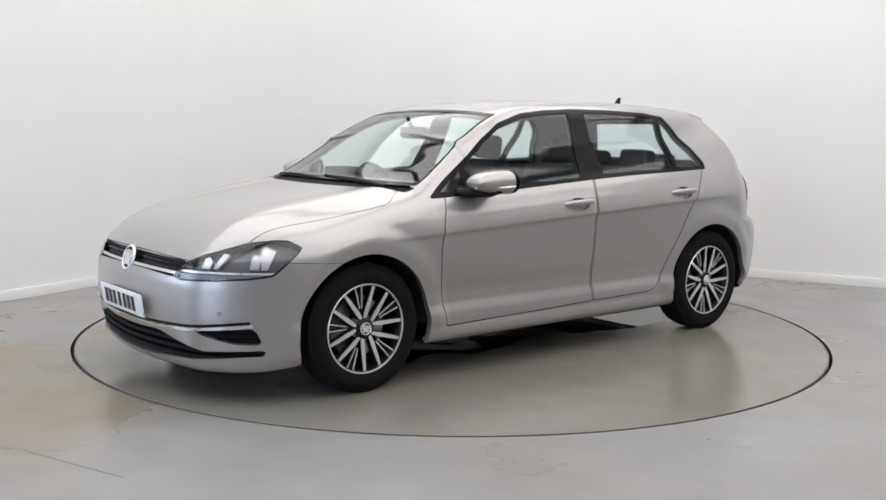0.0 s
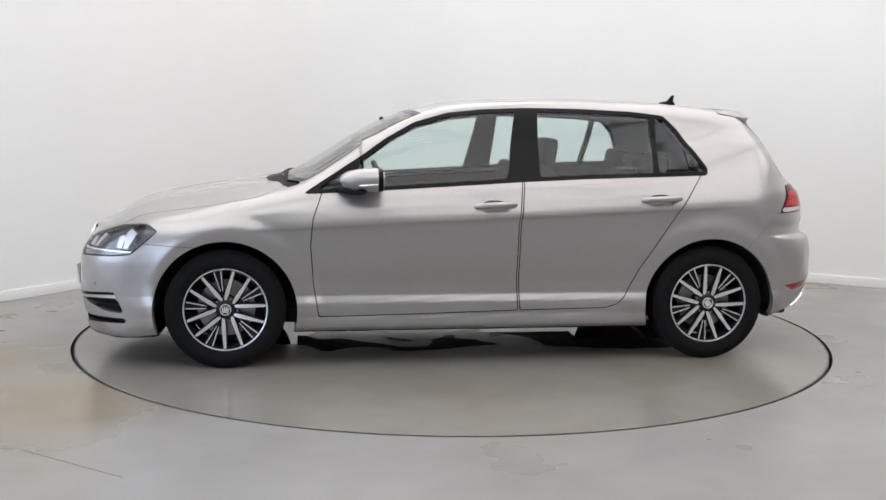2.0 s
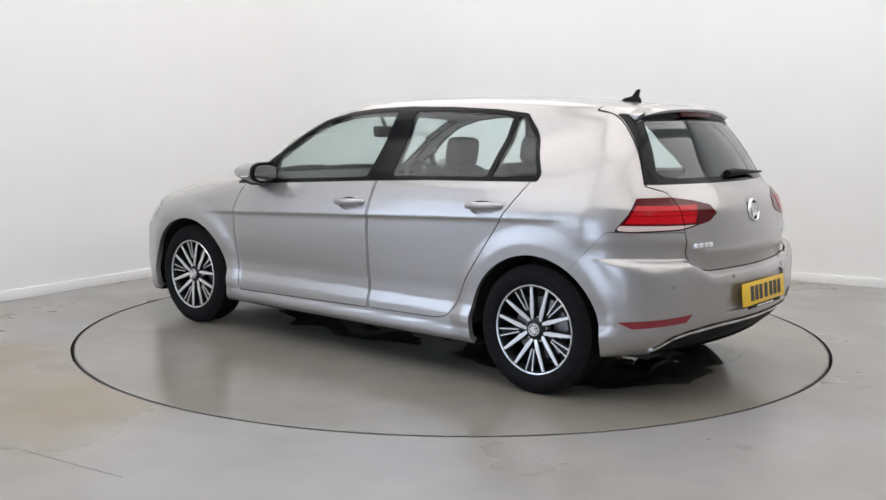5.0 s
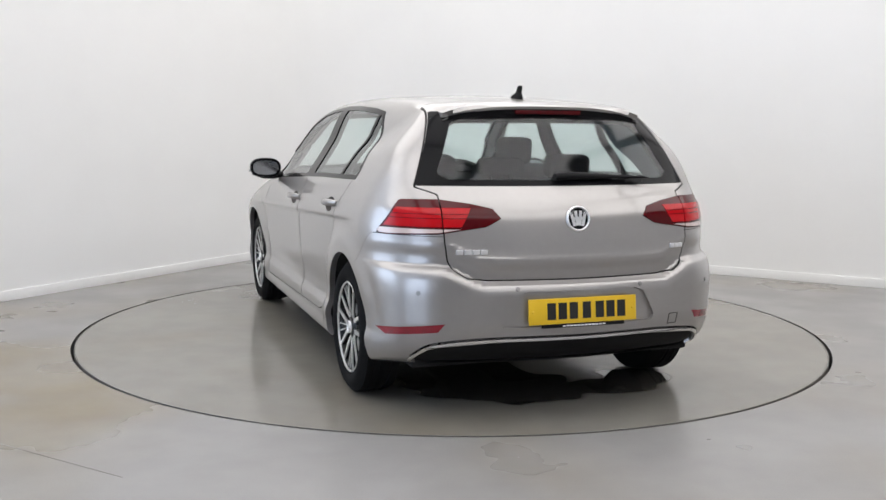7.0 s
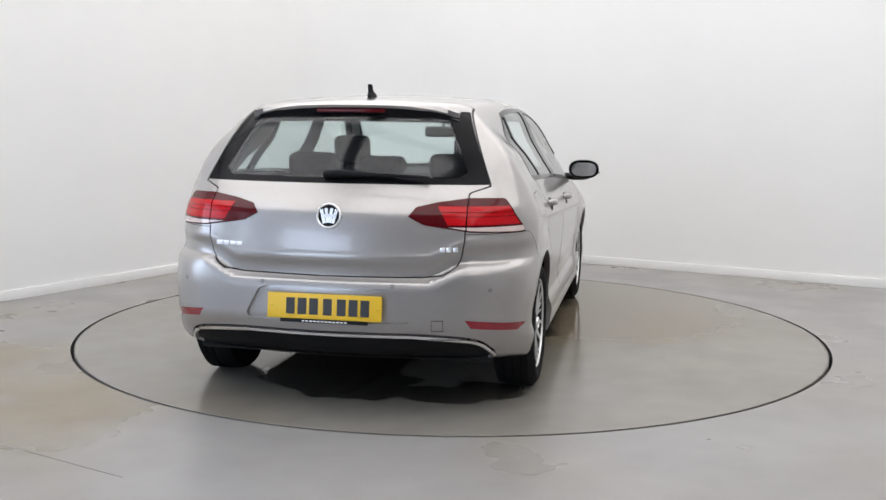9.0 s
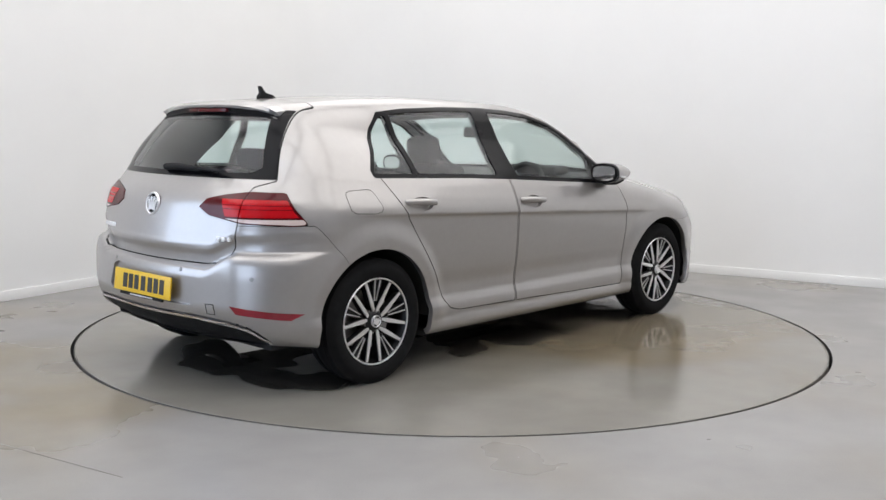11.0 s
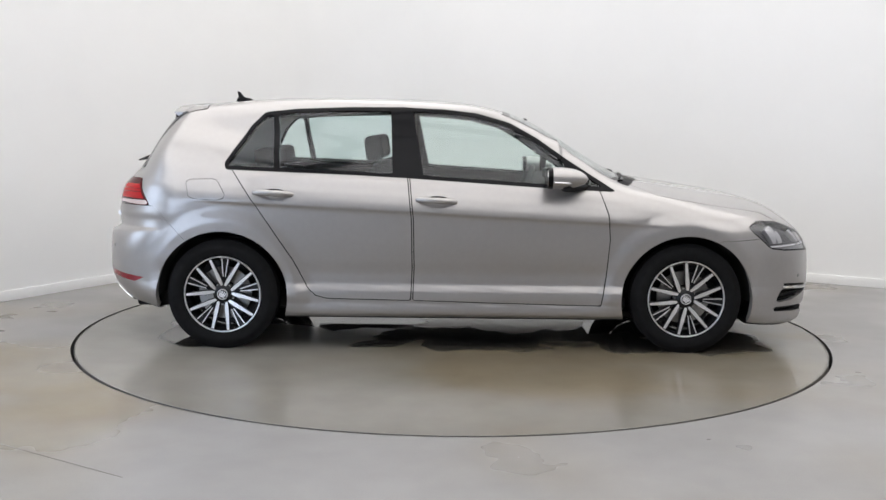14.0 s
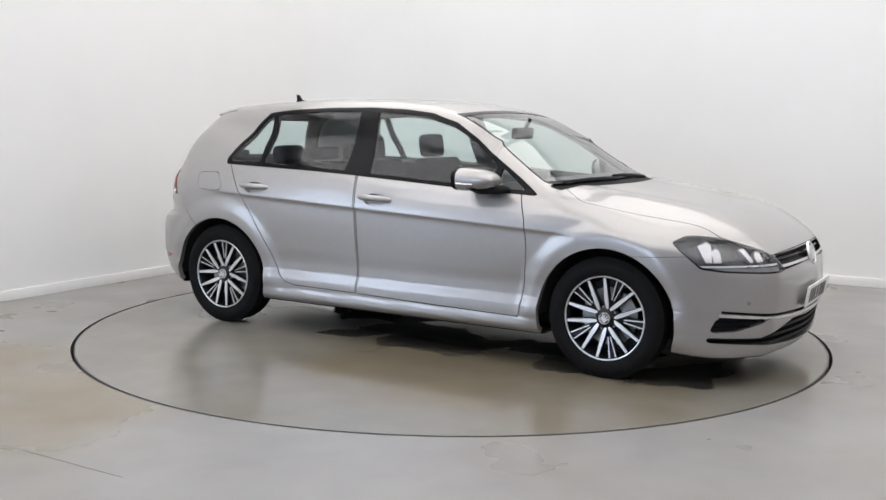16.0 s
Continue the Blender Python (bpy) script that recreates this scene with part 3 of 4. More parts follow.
DLO = [(0.915, 0.916), (0.62, 1.104), (0.465, 1.212), (0.312, 1.297), (0.124, 1.350), (-0.06, 1.370), (-0.305, 1.381), (-0.61, 1.379), (-0.92, 1.366), (-1.10, 1.346), (-1.18, 1.265), (-1.305, 1.06), (-1.297, 1.021), (-0.613, 0.999), (-0.263, 0.982), (0.605, 0.930)]
FRONT_DOOR = [(0.815, 0.93), (0.864, 0.79), (0.877, 0.65), (0.862, 0.437), (0.835, 0.270), (0.3, 0.278), (-0.238, 0.290), (-0.231, 0.479), (-0.236, 0.752), (-0.262, 1.0), (0.605, 0.95)]
REAR_DOOR = [(-0.268, 1.0), (-0.242, 0.752), (-0.237, 0.479), (-0.244, 0.290), (-0.72, 0.297), (-0.79, 0.315), (-0.835, 0.36), (-0.914, 0.516), (-1.142, 0.852), (-1.275, 1.04), (-0.613, 1.02)]


def side_form(poly, r=0.0, ylow=0.45):
    return lambda x, y, z: np.maximum(dist_polygon(x, z, poly) - r, ylow - y)


def arch(wx):
    return lambda x, y, z: np.maximum(np.hypot(x - wx, z - 0.305) - 0.372, 0.55 - y)


def bonnet_back(y):
    return 1.130 - 0.27 * y ** 2


def bonnet_form(x, y, z):
    edge = 0.780 - 0.085 * step(1.15, 1.85, x) - 0.1 * step(1.16, 1.0, x)
    front = 0.672 - 0.01 * (y / 0.45) ** 2 - z
    return np.maximum(np.maximum(y - edge, front), np.maximum(bonnet_back(y) - x, 0.55 - z))


def screen_form(x, y, z):
    lim = 0.690 - 0.36 * (z - 1.0)
    return np.maximum(np.maximum(y - lim, z - 1.372 + 0.08 * y * y), np.maximum(0.985 - 0.02 * y * y - z, 0.05 - x))


def rear_glass_form(x, y, z):
    lim = 0.676 - 0.42 * (z - 1.02)
    return np.maximum(np.maximum(y - lim, z - 1.347), np.maximum(1.022 - z, x + 1.4))


def front_form(poly):
    """An outline on the nose: width from the middle round the corner, and height."""
    return lambda x, y, z: np.maximum(dist_polygon(y + 2.1 - x, z, poly), 1.2 - x)


def rear_form(poly):
    return lambda x, y, z: np.maximum(dist_polygon(y + 2.06 + x, z, poly), x + 1.4)


def both(*forms):
    return lambda x, y, z: np.maximum.reduce([f(x, y, z) for f in forms])


HEAD = [(0.428, 0.588), (0.528, 0.654), (0.648, 0.690), (0.935, 0.748), (1.11, 0.760), (1.185, 0.758), (1.285, 0.728), (1.25, 0.690), (1.188, 0.645), (1.124, 0.602), (0.971, 0.588), (0.683, 0.579), (0.50, 0.576)]
GRILLE = [(-0.5, 0.600), (0.12, 0.599), (0.43, 0.586), (0.44, 0.590), (0.53, 0.654), (0.528, 0.662), (0.06, 0.668), (-0.5, 0.668)]
LOW_GRILLE = [(-0.5, 0.318), (0.10, 0.320), (0.29, 0.326), (0.52, 0.284), (0.67, 0.260), (1.07, 0.266), (1.08, 0.240), (0.70, 0.224), (0.19, 0.192), (-0.5, 0.178)]
FOG = [(0.56, 0.352), (0.75, 0.360), (0.99, 0.368), (1.02, 0.350), (1.058, 0.290), (0.868, 0.296)]
TAILLAMP = [(1.172, 0.815), (1.077, 0.892), (1.015, 0.966), (0.777, 0.968), (0.597, 0.951), (0.467, 0.930), (0.408, 0.889), (0.481, 0.853), (0.725, 0.822), (1.068, 0.812)]
REFLECTOR = [(1.14, 0.408), (0.645, 0.447), (0.69, 0.408), (1.05, 0.380)]
DIFFUSER = [(-0.5, 0.358), (0.337, 0.362), (0.74, 0.336), (0.90, 0.270), (0.88, 0.15), (-0.5, 0.15)]
GATE = [(-0.5, 0.618), (0.42, 0.622), (0.507, 0.635), (0.56, 0.668), (0.580, 0.705), (0.595, 0.78), (0.596, 0.985), (0.682, 1.015), (0.545, 1.355), (0.50, 1.42), (-0.5, 1.42)]
RECESS = [(-0.5, 0.578), (0.275, 0.578), (0.315, 0.560), (0.375, 0.455), (0.365, 0.425), (-0.5, 0.425)]
FLAP = [(-1.515, 0.955), (-1.49, 0.968), (-1.36, 0.972), (-1.335, 0.960), (-1.29, 0.885), (-1.30, 0.860), (-1.34, 0.850), (-1.47, 0.858), (-1.50, 0.875)]


def convex(poly, across):
    """The straight cuts that bound a convex outline."""
    cx, cy = sum(p[0] for p in poly) / len(poly), sum(p[1] for p in poly) / len(poly)
    cuts = []
    for (x0, y0), (x1, y1) in zip(poly, poly[1:] + poly[:1]):
        n = Vector((y1 - y0, x0 - x1)).normalized()
        if n.dot(Vector((cx - x0, cy - y0))) > 0:
            n = -n
        cuts.append(lambda x, y, z, n=n, x0=x0, y0=y0: (across(x, y) - x0) * n.x + (z - y0) * n.y)
    return cuts


def nose_u(x, y):
    return y + 2.1 - x


def tail_u(x, y):
    return y + 2.06 + x


def strip(low, thick, end, across, start=0.0):
    """The cuts of a narrow strip that follows a line round the body."""
    return [lambda x, y, z: z - curve(low, across(x, y)) - start - thick, lambda x, y, z: curve(low, across(x, y)) + start - z, lambda x, y, z: across(x, y) - end]


CHROME_LINE = [(-0.5, 0.334), (0.117, 0.337), (0.507, 0.348), (0.985, 0.372), (1.1, 0.376)]
REAR_LINE = [(-0.5, 0.359), (0.337, 0.363), (0.60, 0.352), (0.745, 0.334), (0.905, 0.268)]


def gate_form(x, y, z):
    return np.maximum(dist_polygon(y, z, GATE), x + 1.45)


def recess_form(x, y, z):
    return np.maximum(dist_polygon(y, z, RECESS), x + 1.8)


skin = Skin(*body_shell())
for wx in (1.317, -1.317):
    skin.take(arch(wx))
under = skin.take(lambda x, y, z: z - belly(x) - 0.012)
panel("underbody", skin, under, CAVITY, car, "dark underbody", (1, -1), edge=0)
dlo = side_form(DLO)
cab = Skin(skin.p, skin.take(dlo))


def glass_zone(f_low, f_high, inset):
    """The part of the side glazing between two slanted pillars."""
    return lambda x, y, z: np.maximum(dlo(x, y, z) + inset, np.maximum(f_low(z) - x, x - f_high(z)))


zones = [("front_window", lambda z: -0.175 - 0.19 * (z - 0.98), lambda z: 0.615 + 0 * z, GLASS),
         ("rear_window", lambda z: -0.990 - 0.10 * (z - 1.02), lambda z: -0.355 - 0.05 * (z - 0.98), PRIVACY),
         ("quarter_window", lambda z: -2 + 0 * z, lambda z: -1.022 - 0.10 * (z - 1.02), PRIVACY),
         ("front_quarter_window", lambda z: 0.655 + 0 * z, lambda z: 2 + 0 * z, GLASS)]
glass = [(n, cab.take(glass_zone(a, b, 0.022)), m) for n, a, b, m in zones]
lamp_f = skin.take(front_form(HEAD), 0.003)
grille = skin.take(front_form(GRILLE))
low_grille = skin.take(front_form(LOW_GRILLE))
fog = skin.take(front_form(FOG))
nose_only = [lambda x, y, z: 1.6 - x]
chrome_low = skin.take_all(nose_only + strip(CHROME_LINE, 0.015, 0.995, nose_u))
gap_low = skin.take_all(nose_only + strip(CHROME_LINE, 0.014, 0.98, nose_u, 0.015))
lamp_r = skin.take(rear_form(TAILLAMP), 0.002)
reflector = skin.take_all([lambda x, y, z: x + 1.5] + convex(REFLECTOR, tail_u))
diffuser = skin.take(rear_form(DIFFUSER))
gap_rear = skin.take_all([lambda x, y, z: x + 1.6] + strip(REAR_LINE, 0.008, 0.90, tail_u, 0.013))
chrome_rear = skin.take_all([lambda x, y, z: x + 1.6] + strip(REAR_LINE, 0.013, 0.92, tail_u))
recess = skin.take(recess_form)
bonnet = skin.take(bonnet_form, 0.004)
wind_all = skin.take(screen_form)
rglass_all = skin.take(rear_glass_form, 0.002)
cowl = skin.take(lambda x, y, z: np.maximum(np.maximum(y - 0.715 - 0.0 * x, x - bonnet_back(y)), np.maximum(0.90 - z, np.maximum(0.93 - x, z - 1.0))))
gate = skin.take(gate_form, 0.006)
fdoor = skin.take(side_form(FRONT_DOOR), 0.0055)
rdoor = skin.take(side_form(REAR_DOOR), 0.0055)
HANDLES = ((-0.104, 0.862), (-1.02, 0.894))


def oval(x0, z0, a, b):
    return [(x0 + a * math.cos(k * math.pi / 10), z0 + b * math.sin(k * math.pi / 10)) for k in range(20)]


cups = []
for k, (x0, z0) in enumerate(HANDLES):
    d = Skin(skin.p, fdoor if k == 0 else rdoor)
    cups.append((d, d.take(side_form(oval(x0 + 0.003, z0 - 0.010, 0.080, 0.036)))))
f_bumper = skin.take(lambda x, y, z: np.maximum(z - 0.655 - 0.06 * (x - 1.6), 1.3 - x), 0.0025)
r_bumper = skin.take(lambda x, y, z: np.maximum(z - 0.815, x + 1.69 - 0.93 * (0.81 - z)), 0.0025)
shell_faces = list(skin.f)
flap = skin.take(side_form(FLAP), 0.003)

body = Skin(skin.p, skin.f)
panel("body", skin, shell_faces, PAINT, car, "silver metallic painted body shell", (1,))
panel("body", skin, skin.f, PAINT, car, "silver metallic painted body shell", (-1,))
inner_faces = shell_faces + fdoor + rdoor + bonnet + gate + f_bumper + r_bumper + skin.joints
# Near-black sheets behind the panels and in their gaps paint in the joints' shade.
panel("dark_backing", skin, inner_faces, CAVITY, car, "near-black backing added behind the panels to shade their joints", (1, -1), -0.034, 0)
panel("joint_shade", skin, skin.joints, CAVITY, car, "near-black strips set in the panel joints as their shade", (1, -1), -0.006, 0)
panel("fuel_flap", skin, flap, PAINT, car, "silver fuel filler flap", (-1,))
panel("bonnet", skin, bonnet, PAINT, car, "silver metallic bonnet", (1, -1))
panel("front_bumper", skin, f_bumper, PAINT, car, "silver painted front bumper", (1, -1), edge=0.03)
panel("rear_bumper", skin, r_bumper, PAINT, car, "silver painted rear bumper", (1, -1), edge=0.03)
tailgate = panel("tailgate", skin, gate, PAINT, car, "silver tailgate", (1, -1))
panel("scuttle", skin, cowl, PLASTIC, car, "black plastic scuttle below the windscreen", (1, -1), -0.012)
ws = Skin(skin.p, wind_all)
wind = ws.take(lambda x, y, z: screen_form(x, y, z) + 0.013)
panel("windscreen", ws, wind, GLASS, car, "clear laminated windscreen", (1, -1), -0.002, 0)
panel("windscreen_trim", ws, ws.f, TRIM, car, "black band round the windscreen", (1, -1))
rg = Skin(skin.p, rglass_all)
rear_clear = rg.take(lambda x, y, z: np.maximum(dist_polygon(y, z, [(-0.5, 1.045), (0.53, 1.05), (0.575, 1.075), (0.47, 1.30), (0.44, 1.315), (-0.5, 1.325)]), x + 1.4))
panel("rear_windscreen", rg, rear_clear, PRIVACY, tailgate, "tinted tailgate glass", (1, -1), -0.001, 0)
panel("rear_windscreen_border", rg, rg.f, TRIM, tailgate, "gloss black border of the tailgate glass", (1, -1))

# nose: grilles, chrome, lamps
panel("grille", skin, grille, CAVITY, car, "black radiator grille", (1, -1), -0.03, 0)
gs = Skin(skin.p, grille)
for z0 in (0.610, 0.648):
    hh = 0.0065 if z0 < 0.62 else 0.004
    g = gs.take_all([lambda x, y, z: z - z0 + 0.025 * y * y - hh, lambda x, y, z: z0 - z - 0.025 * y * y - hh])
    panel("grille_bar", gs, g, CHROME if z0 < 0.62 else TRIM, car, "chrome grille bar" if z0 < 0.62 else "black grille bar", (1, -1), -0.002 if z0 < 0.62 else -0.012, 0.02)
panel("lower_grille", skin, low_grille, CAVITY, car, "black lower grille", (1, -1), -0.045, 0)
gs = Skin(skin.p, low_grille)
for k in range(3):
    z0 = 0.215 + 0.036 * k
    g = gs.take_all([lambda x, y, z: z - z0 - 0.02 * y - 0.008, lambda x, y, z: z0 + 0.02 * y - z - 0.008])
    panel("grille_bar", gs, g, PLASTIC, car, "black plastic slat", (1, -1), -0.008, 0.03)
panel("chrome_strip", skin, chrome_low, CHROME, car, "bright chrome strip", (1, -1), 0.004, 0.02)
panel("bumper_gap", skin, gap_low, PLASTIC, car, "black recess above the chrome strip", (1, -1), -0.012, 0)
for s in (1, -1):
    panel("fog_recess", skin, fog, PLASTIC, car, "black corner vent in the bumper", (s,), -0.025, 0)
    fs = Skin(skin.p, fog)
    for z0 in (0.315, 0.342):
        panel("vent_slat", fs, fs.take_all([lambda x, y, z: z - z0 - 0.003, lambda x, y, z: z0 - 0.003 - z]), TRIM, car, "", (s,), -0.012, 0.012)
    hl = panel("headlamp", skin, lamp_f, CLEAR, car, "clear headlamp lens", (s,), 0.001, 0)
    hs = Skin(skin.p, lamp_f)
    low_f = front_form(HEAD)
    panel("lamp_rim", hs, hs.take(lambda x, y, z: -low_f(x, y, z) - 0.009), TRIM, hl, "black lamp rim", (s,), -0.002, 0.03)
    panel("light_strip", hs, hs.take_all([lambda x, y, z: z - 0.6235 + 0.012 * (y - x + 1.3), lambda x, y, z: 0.6145 - 0.012 * (y - x + 1.3) - z]), BADGE, hl, "bright strip in the lamp", (s,), -0.012, 0.015)
    panel("indicator", hs, hs.take(lambda x, y, z: z - 0.612), LAMPGREY, hl, "grey ribbed indicator", (s,), -0.018, 0)
    for poly in ([(0.655, 0.640), (0.71, 0.636), (0.725, 0.668), (0.70, 0.690), (0.665, 0.680)], [(0.735, 0.640), (0.765, 0.636), (0.835, 0.700), (0.79, 0.706)],
                 [(0.975, 0.636), (1.03, 0.634), (1.04, 0.690), (1.00, 0.705), (0.98, 0.690)], [(1.045, 0.634), (1.085, 0.634), (1.125, 0.715), (1.05, 0.738), (1.03, 0.720)]):
        panel("reflector", hs, hs.take_all(convex(poly, nose_u)), LAMPWHITE, hl, "bright lamp reflector", (s,), -0.009, 0.03)
    panel("lamp_housing", hs, hs.f, LAMPDARK, hl, "dark grey lamp housing", (s,), -0.035, 0)

# tail: lamps, reflectors, diffuser
for s in (1, -1):
    ts = Skin(skin.p, lamp_r)
    inner = Skin(ts.p, ts.take(lambda x, y, z: y - 0.592))
    outer = Skin(ts.p, ts.take(lambda x, y, z: 0.597 - y))
    for nm, sk in (("inner_tail_lamp", inner), ("outer_tail_lamp", outer)):
        tl = panel(nm, sk, sk.f, DARKRED, tailgate if nm[0] == "i" else car, "dark red tail lamp", (s,), 0.004, 0.03)
        sub = Skin(sk.p, sk.f)
        lo = rear_form(TAILLAMP)
        pale = sub.take_all([lambda x, y, z: lo(x, y, z) + 0.006, lambda x, y, z: z - 0.843, lambda x, y, z: 0.52 - y])
        panel("reversing_lens", sub, pale, PALE, tl, "pale clear lens band", (s,), 0.006, 0.004)
        for z0, z1, dk in ((0.852, 0.886, 0), (0.889, 0.904, 0), (0.907, 0.93, 0)):
            band = sub.take_all([lambda x, y, z: lo(x, y, z) + 0.016, lambda x, y, z: z0 - z, lambda x, y, z: z - z1, lambda x, y, z: 0.47 - y + (0.93 - z) * 0.6])
            panel("red_lens", sub, band, RED, tl, "bright red lens strip", (s,), 0.006, 0.004)
    panel("rear_reflector", skin, reflector, REDPRISM, car, "dark red bumper reflector", (s,), -0.002, 0.01)
panel("diffuser", skin, diffuser, PLASTIC, car, "black plastic lower bumper", (1, -1), -0.012, 0.02)
panel("rear_chrome_strip", skin, chrome_rear, CHROME, car, "thin chrome strip along the bumper", (1, -1), 0.006, 0.02)
panel("rear_bumper_gap", skin, gap_rear, PLASTIC, car, "dark line above the chrome strip", (1, -1), -0.010, 0)
panel("plate_recess", skin, recess, PAINT, car, "silver number plate recess", (1, -1), -0.014, 0)

for s in (1, -1):
    doors = [panel(n, d, d.f, PAINT, car, "silver painted door", (s,)) for n, (d, c) in zip(("front_door", "rear_door"), cups)]
    panel("window_trim", cab, cab.f, TRIM, car, "gloss black window surround and pillar", (s,), 0.001)
    for n, f, m in glass:
        panel(n, cab, f, m, car, "tinted side glass", (s,), -0.003, 0)
    for d, f, x0, z0 in ((doors[0], fdoor, -0.104, 0.862), (doors[1], rdoor, -1.02, 0.894)):
        panel("door_card", skin, f, DASH, d, "dark inner door trim", (s,), -0.07, 0)
        # handle: a grip on two feet over a shallow cup
        bm = bmesh.new()
        yb = 0.866
        path = [(x0 + 0.110, yb - 0.004, z0 - 0.008), (x0 + 0.085, yb + 0.018, z0 - 0.003), (x0 + 0.03, yb + 0.030, z0), (x0 - 0.03, yb + 0.031, z0 + 0.003), (x0 - 0.085, yb + 0.022, z0 + 0.005), (x0 - 0.112, yb - 0.002, z0 + 0.004)]
        sweep(bm, [(x, y * s, z) for x, y, z in path], [0.010, 0.013, 0.014, 0.014, 0.013, 0.010], 12, 1.25)
        grip = part("door_handle", bm, PAINT, d, "silver painted door handle", 60)
        d2, cup = cups[0] if d is doors[0] else cups[1]
        panel("handle_cup", d2, cup, PAINT, d, "recessed handle cup", (s,), -0.028, 0)


# wheel wells
def wheel_well(wx, s):
    bm = bmesh.new()
    n, rows = 28, []
    for k in range(n + 1):
        a = radians(-2 + 184 * k / n)
        c, si = math.cos(a) * 0.378, math.sin(a) * 0.378
        rows.append([bm.verts.new((wx + c, s * y, 0.305 + si)) for y in (0.52, 0.70, 0.858)])
    for p, q in zip(rows, rows[1:]):
        for i in range(2):
            bm.faces.new((p[i], q[i], q[i + 1], p[i + 1]))
    bm.faces.new([r[0] for r in rows])
    part("wheel_arch_liner", bm, CAVITY, car, "black wheel arch liner", 60)


for wx in (1.317, -1.317):
    for s in (1, -1):
        wheel_well(wx, s)


# running gear under the floor
for name, path, r, flat in (("exhaust_pipe", [(0.9, 0.12, 0.185), (0.2, 0.14, 0.175), (-0.6, 0.16, 0.175), (-1.0, 0.22, 0.20), (-1.6, 0.30, 0.215)], 0.032, 1.0),
                            ("silencer", [(-1.50, -0.42, 0.235), (-1.52, -0.2, 0.23), (-1.54, 0.2, 0.23), (-1.55, 0.46, 0.235)], 0.105, 0.65),
                            ("rear_axle", [(-1.30, -0.66, 0.26), (-1.24, -0.4, 0.205), (-1.22, 0.0, 0.20), (-1.24, 0.4, 0.205), (-1.30, 0.66, 0.26)], 0.05, 1.0),
                            ("front_subframe", [(1.25, -0.60, 0.215), (1.12, -0.35, 0.185), (1.10, 0.0, 0.18), (1.12, 0.35, 0.185), (1.25, 0.60, 0.215)], 0.06, 0.7)):
    bm = bmesh.new()
    sweep(bm, path, r, 14, flat)
    part(name, bm, CAVITY if name != "silencer" else UNDERSTEEL, car, "dark dirty " + name.replace("_", " "), 60)
for s in (1, -1):
    bm = bmesh.new()
    box(bm, -0.75, 0.75, s * 0.32 - 0.14, s * 0.32 + 0.14, 0.150, 0.215, bevel=0.02, seg=3)
    part("floor_tray", bm, CAVITY, car, "black underfloor tray")

# spoiler, aerial, wipers
bm = bmesh.new()
n = 20
rows = []
for k in range(n + 1):
    y = -0.50 + 1.0 * k / n
    w = 1 - abs(y / 0.50) ** 6 * 0.6
    x1, drop = -1.715 + 0.20 * y * y, 0.012 * (y / 0.5) ** 2 + 0.040 * (y / 0.5) ** 4
    rows.append([bm.verts.new((x, y, z - drop)) for x, z in ((-1.56, 1.400), (-1.66, 1.391), (x1 * w + (1 - w) * -1.62, 1.374), (x1 * w + (1 - w) * -1.62 + 0.006, 1.362), (-1.66, 1.357), (-1.60, 1.36))])
for p, q in zip(rows, rows[1:]):
    for i in range(6):
        bm.faces.new((p[i], q[i], q[(i + 1) % 6], p[(i + 1) % 6]))
bm.faces.new(rows[0])
bm.faces.new(rows[-1])
spoiler = part("spoiler", bm, PAINT, tailgate, "silver roof spoiler", 35)
bm = bmesh.new()
rows = []
for k in range(n + 1):
    y = -0.470 + 0.94 * k / n
    drop = 0.012 * (y / 0.5) ** 2 + 0.036 * (y / 0.5) ** 4
    rows.append([bm.verts.new((x + 0.20 * y * y, y, z - drop)) for x, z in ((-1.705, 1.364), (-1.695, 1.330), (-1.60, 1.335), (-1.60, 1.364))])
for p, q in zip(rows, rows[1:]):
    for i in range(4):
        bm.faces.new((p[i], q[i], q[(i + 1) % 4], p[(i + 1) % 4]))
bm.faces.new(rows[0])
bm.faces.new(rows[-1])
part("spoiler_underside", bm, TRIM, tailgate, "gloss black spoiler underside", 35)
bm = bmesh.new()
box(bm, -1.712, -1.68, -0.165, 0.165, 1.338, 1.356, bevel=0.005)
part("brake_lamp", bm, DARKRED, tailgate, "dark red high brake lamp")

bm = bmesh.new()
prism(bm, [(-1.27, 0.0), (-1.30, 0.018), (-1.345, 0.028), (-1.372, 0.062), (-1.388, 0.064), (-1.380, 0.028), (-1.395, 0.008), (-1.395, -0.005), (-1.27, -0.006)], 0.022, Matrix.Translation((0, 0.011, 1.4165)) @ Matrix.Rotation(radians(90), 4, "X"), 0.005)
part("aerial", bm, PLASTIC, car, "black shark-fin aerial")

bm = bmesh.new()
sweep(bm, [(-1.915, 0.06, 1.062), (-1.918, -0.02, 1.066), (-1.912, -0.2, 1.062), (-1.895, -0.42, 1.056)], [0.022, 0.024, 0.014, 0.006], 10, 0.8)
part("rear_wiper", bm, PLASTIC, tailgate, "black rear wiper", 60)
for y0, y1 in ((0.55, -0.02), (-0.02, -0.60)):
    bm = bmesh.new()
    pts = []
    for k in range(9):
        y = y0 + (y1 - y0) * k / 8
        pts.append((1.035 - 0.13 * y * y - 0.03 * k / 8, y, 0.982 + 0.016 * k / 8 - 0.045 * y * y))
    sweep(bm, pts, [0.006 + 0.006 * math.sin(math.pi * k / 8) for k in range(9)], 8, 1.2)
    part("windscreen_wiper", bm, PLASTIC, car, "black windscreen wiper", 60)


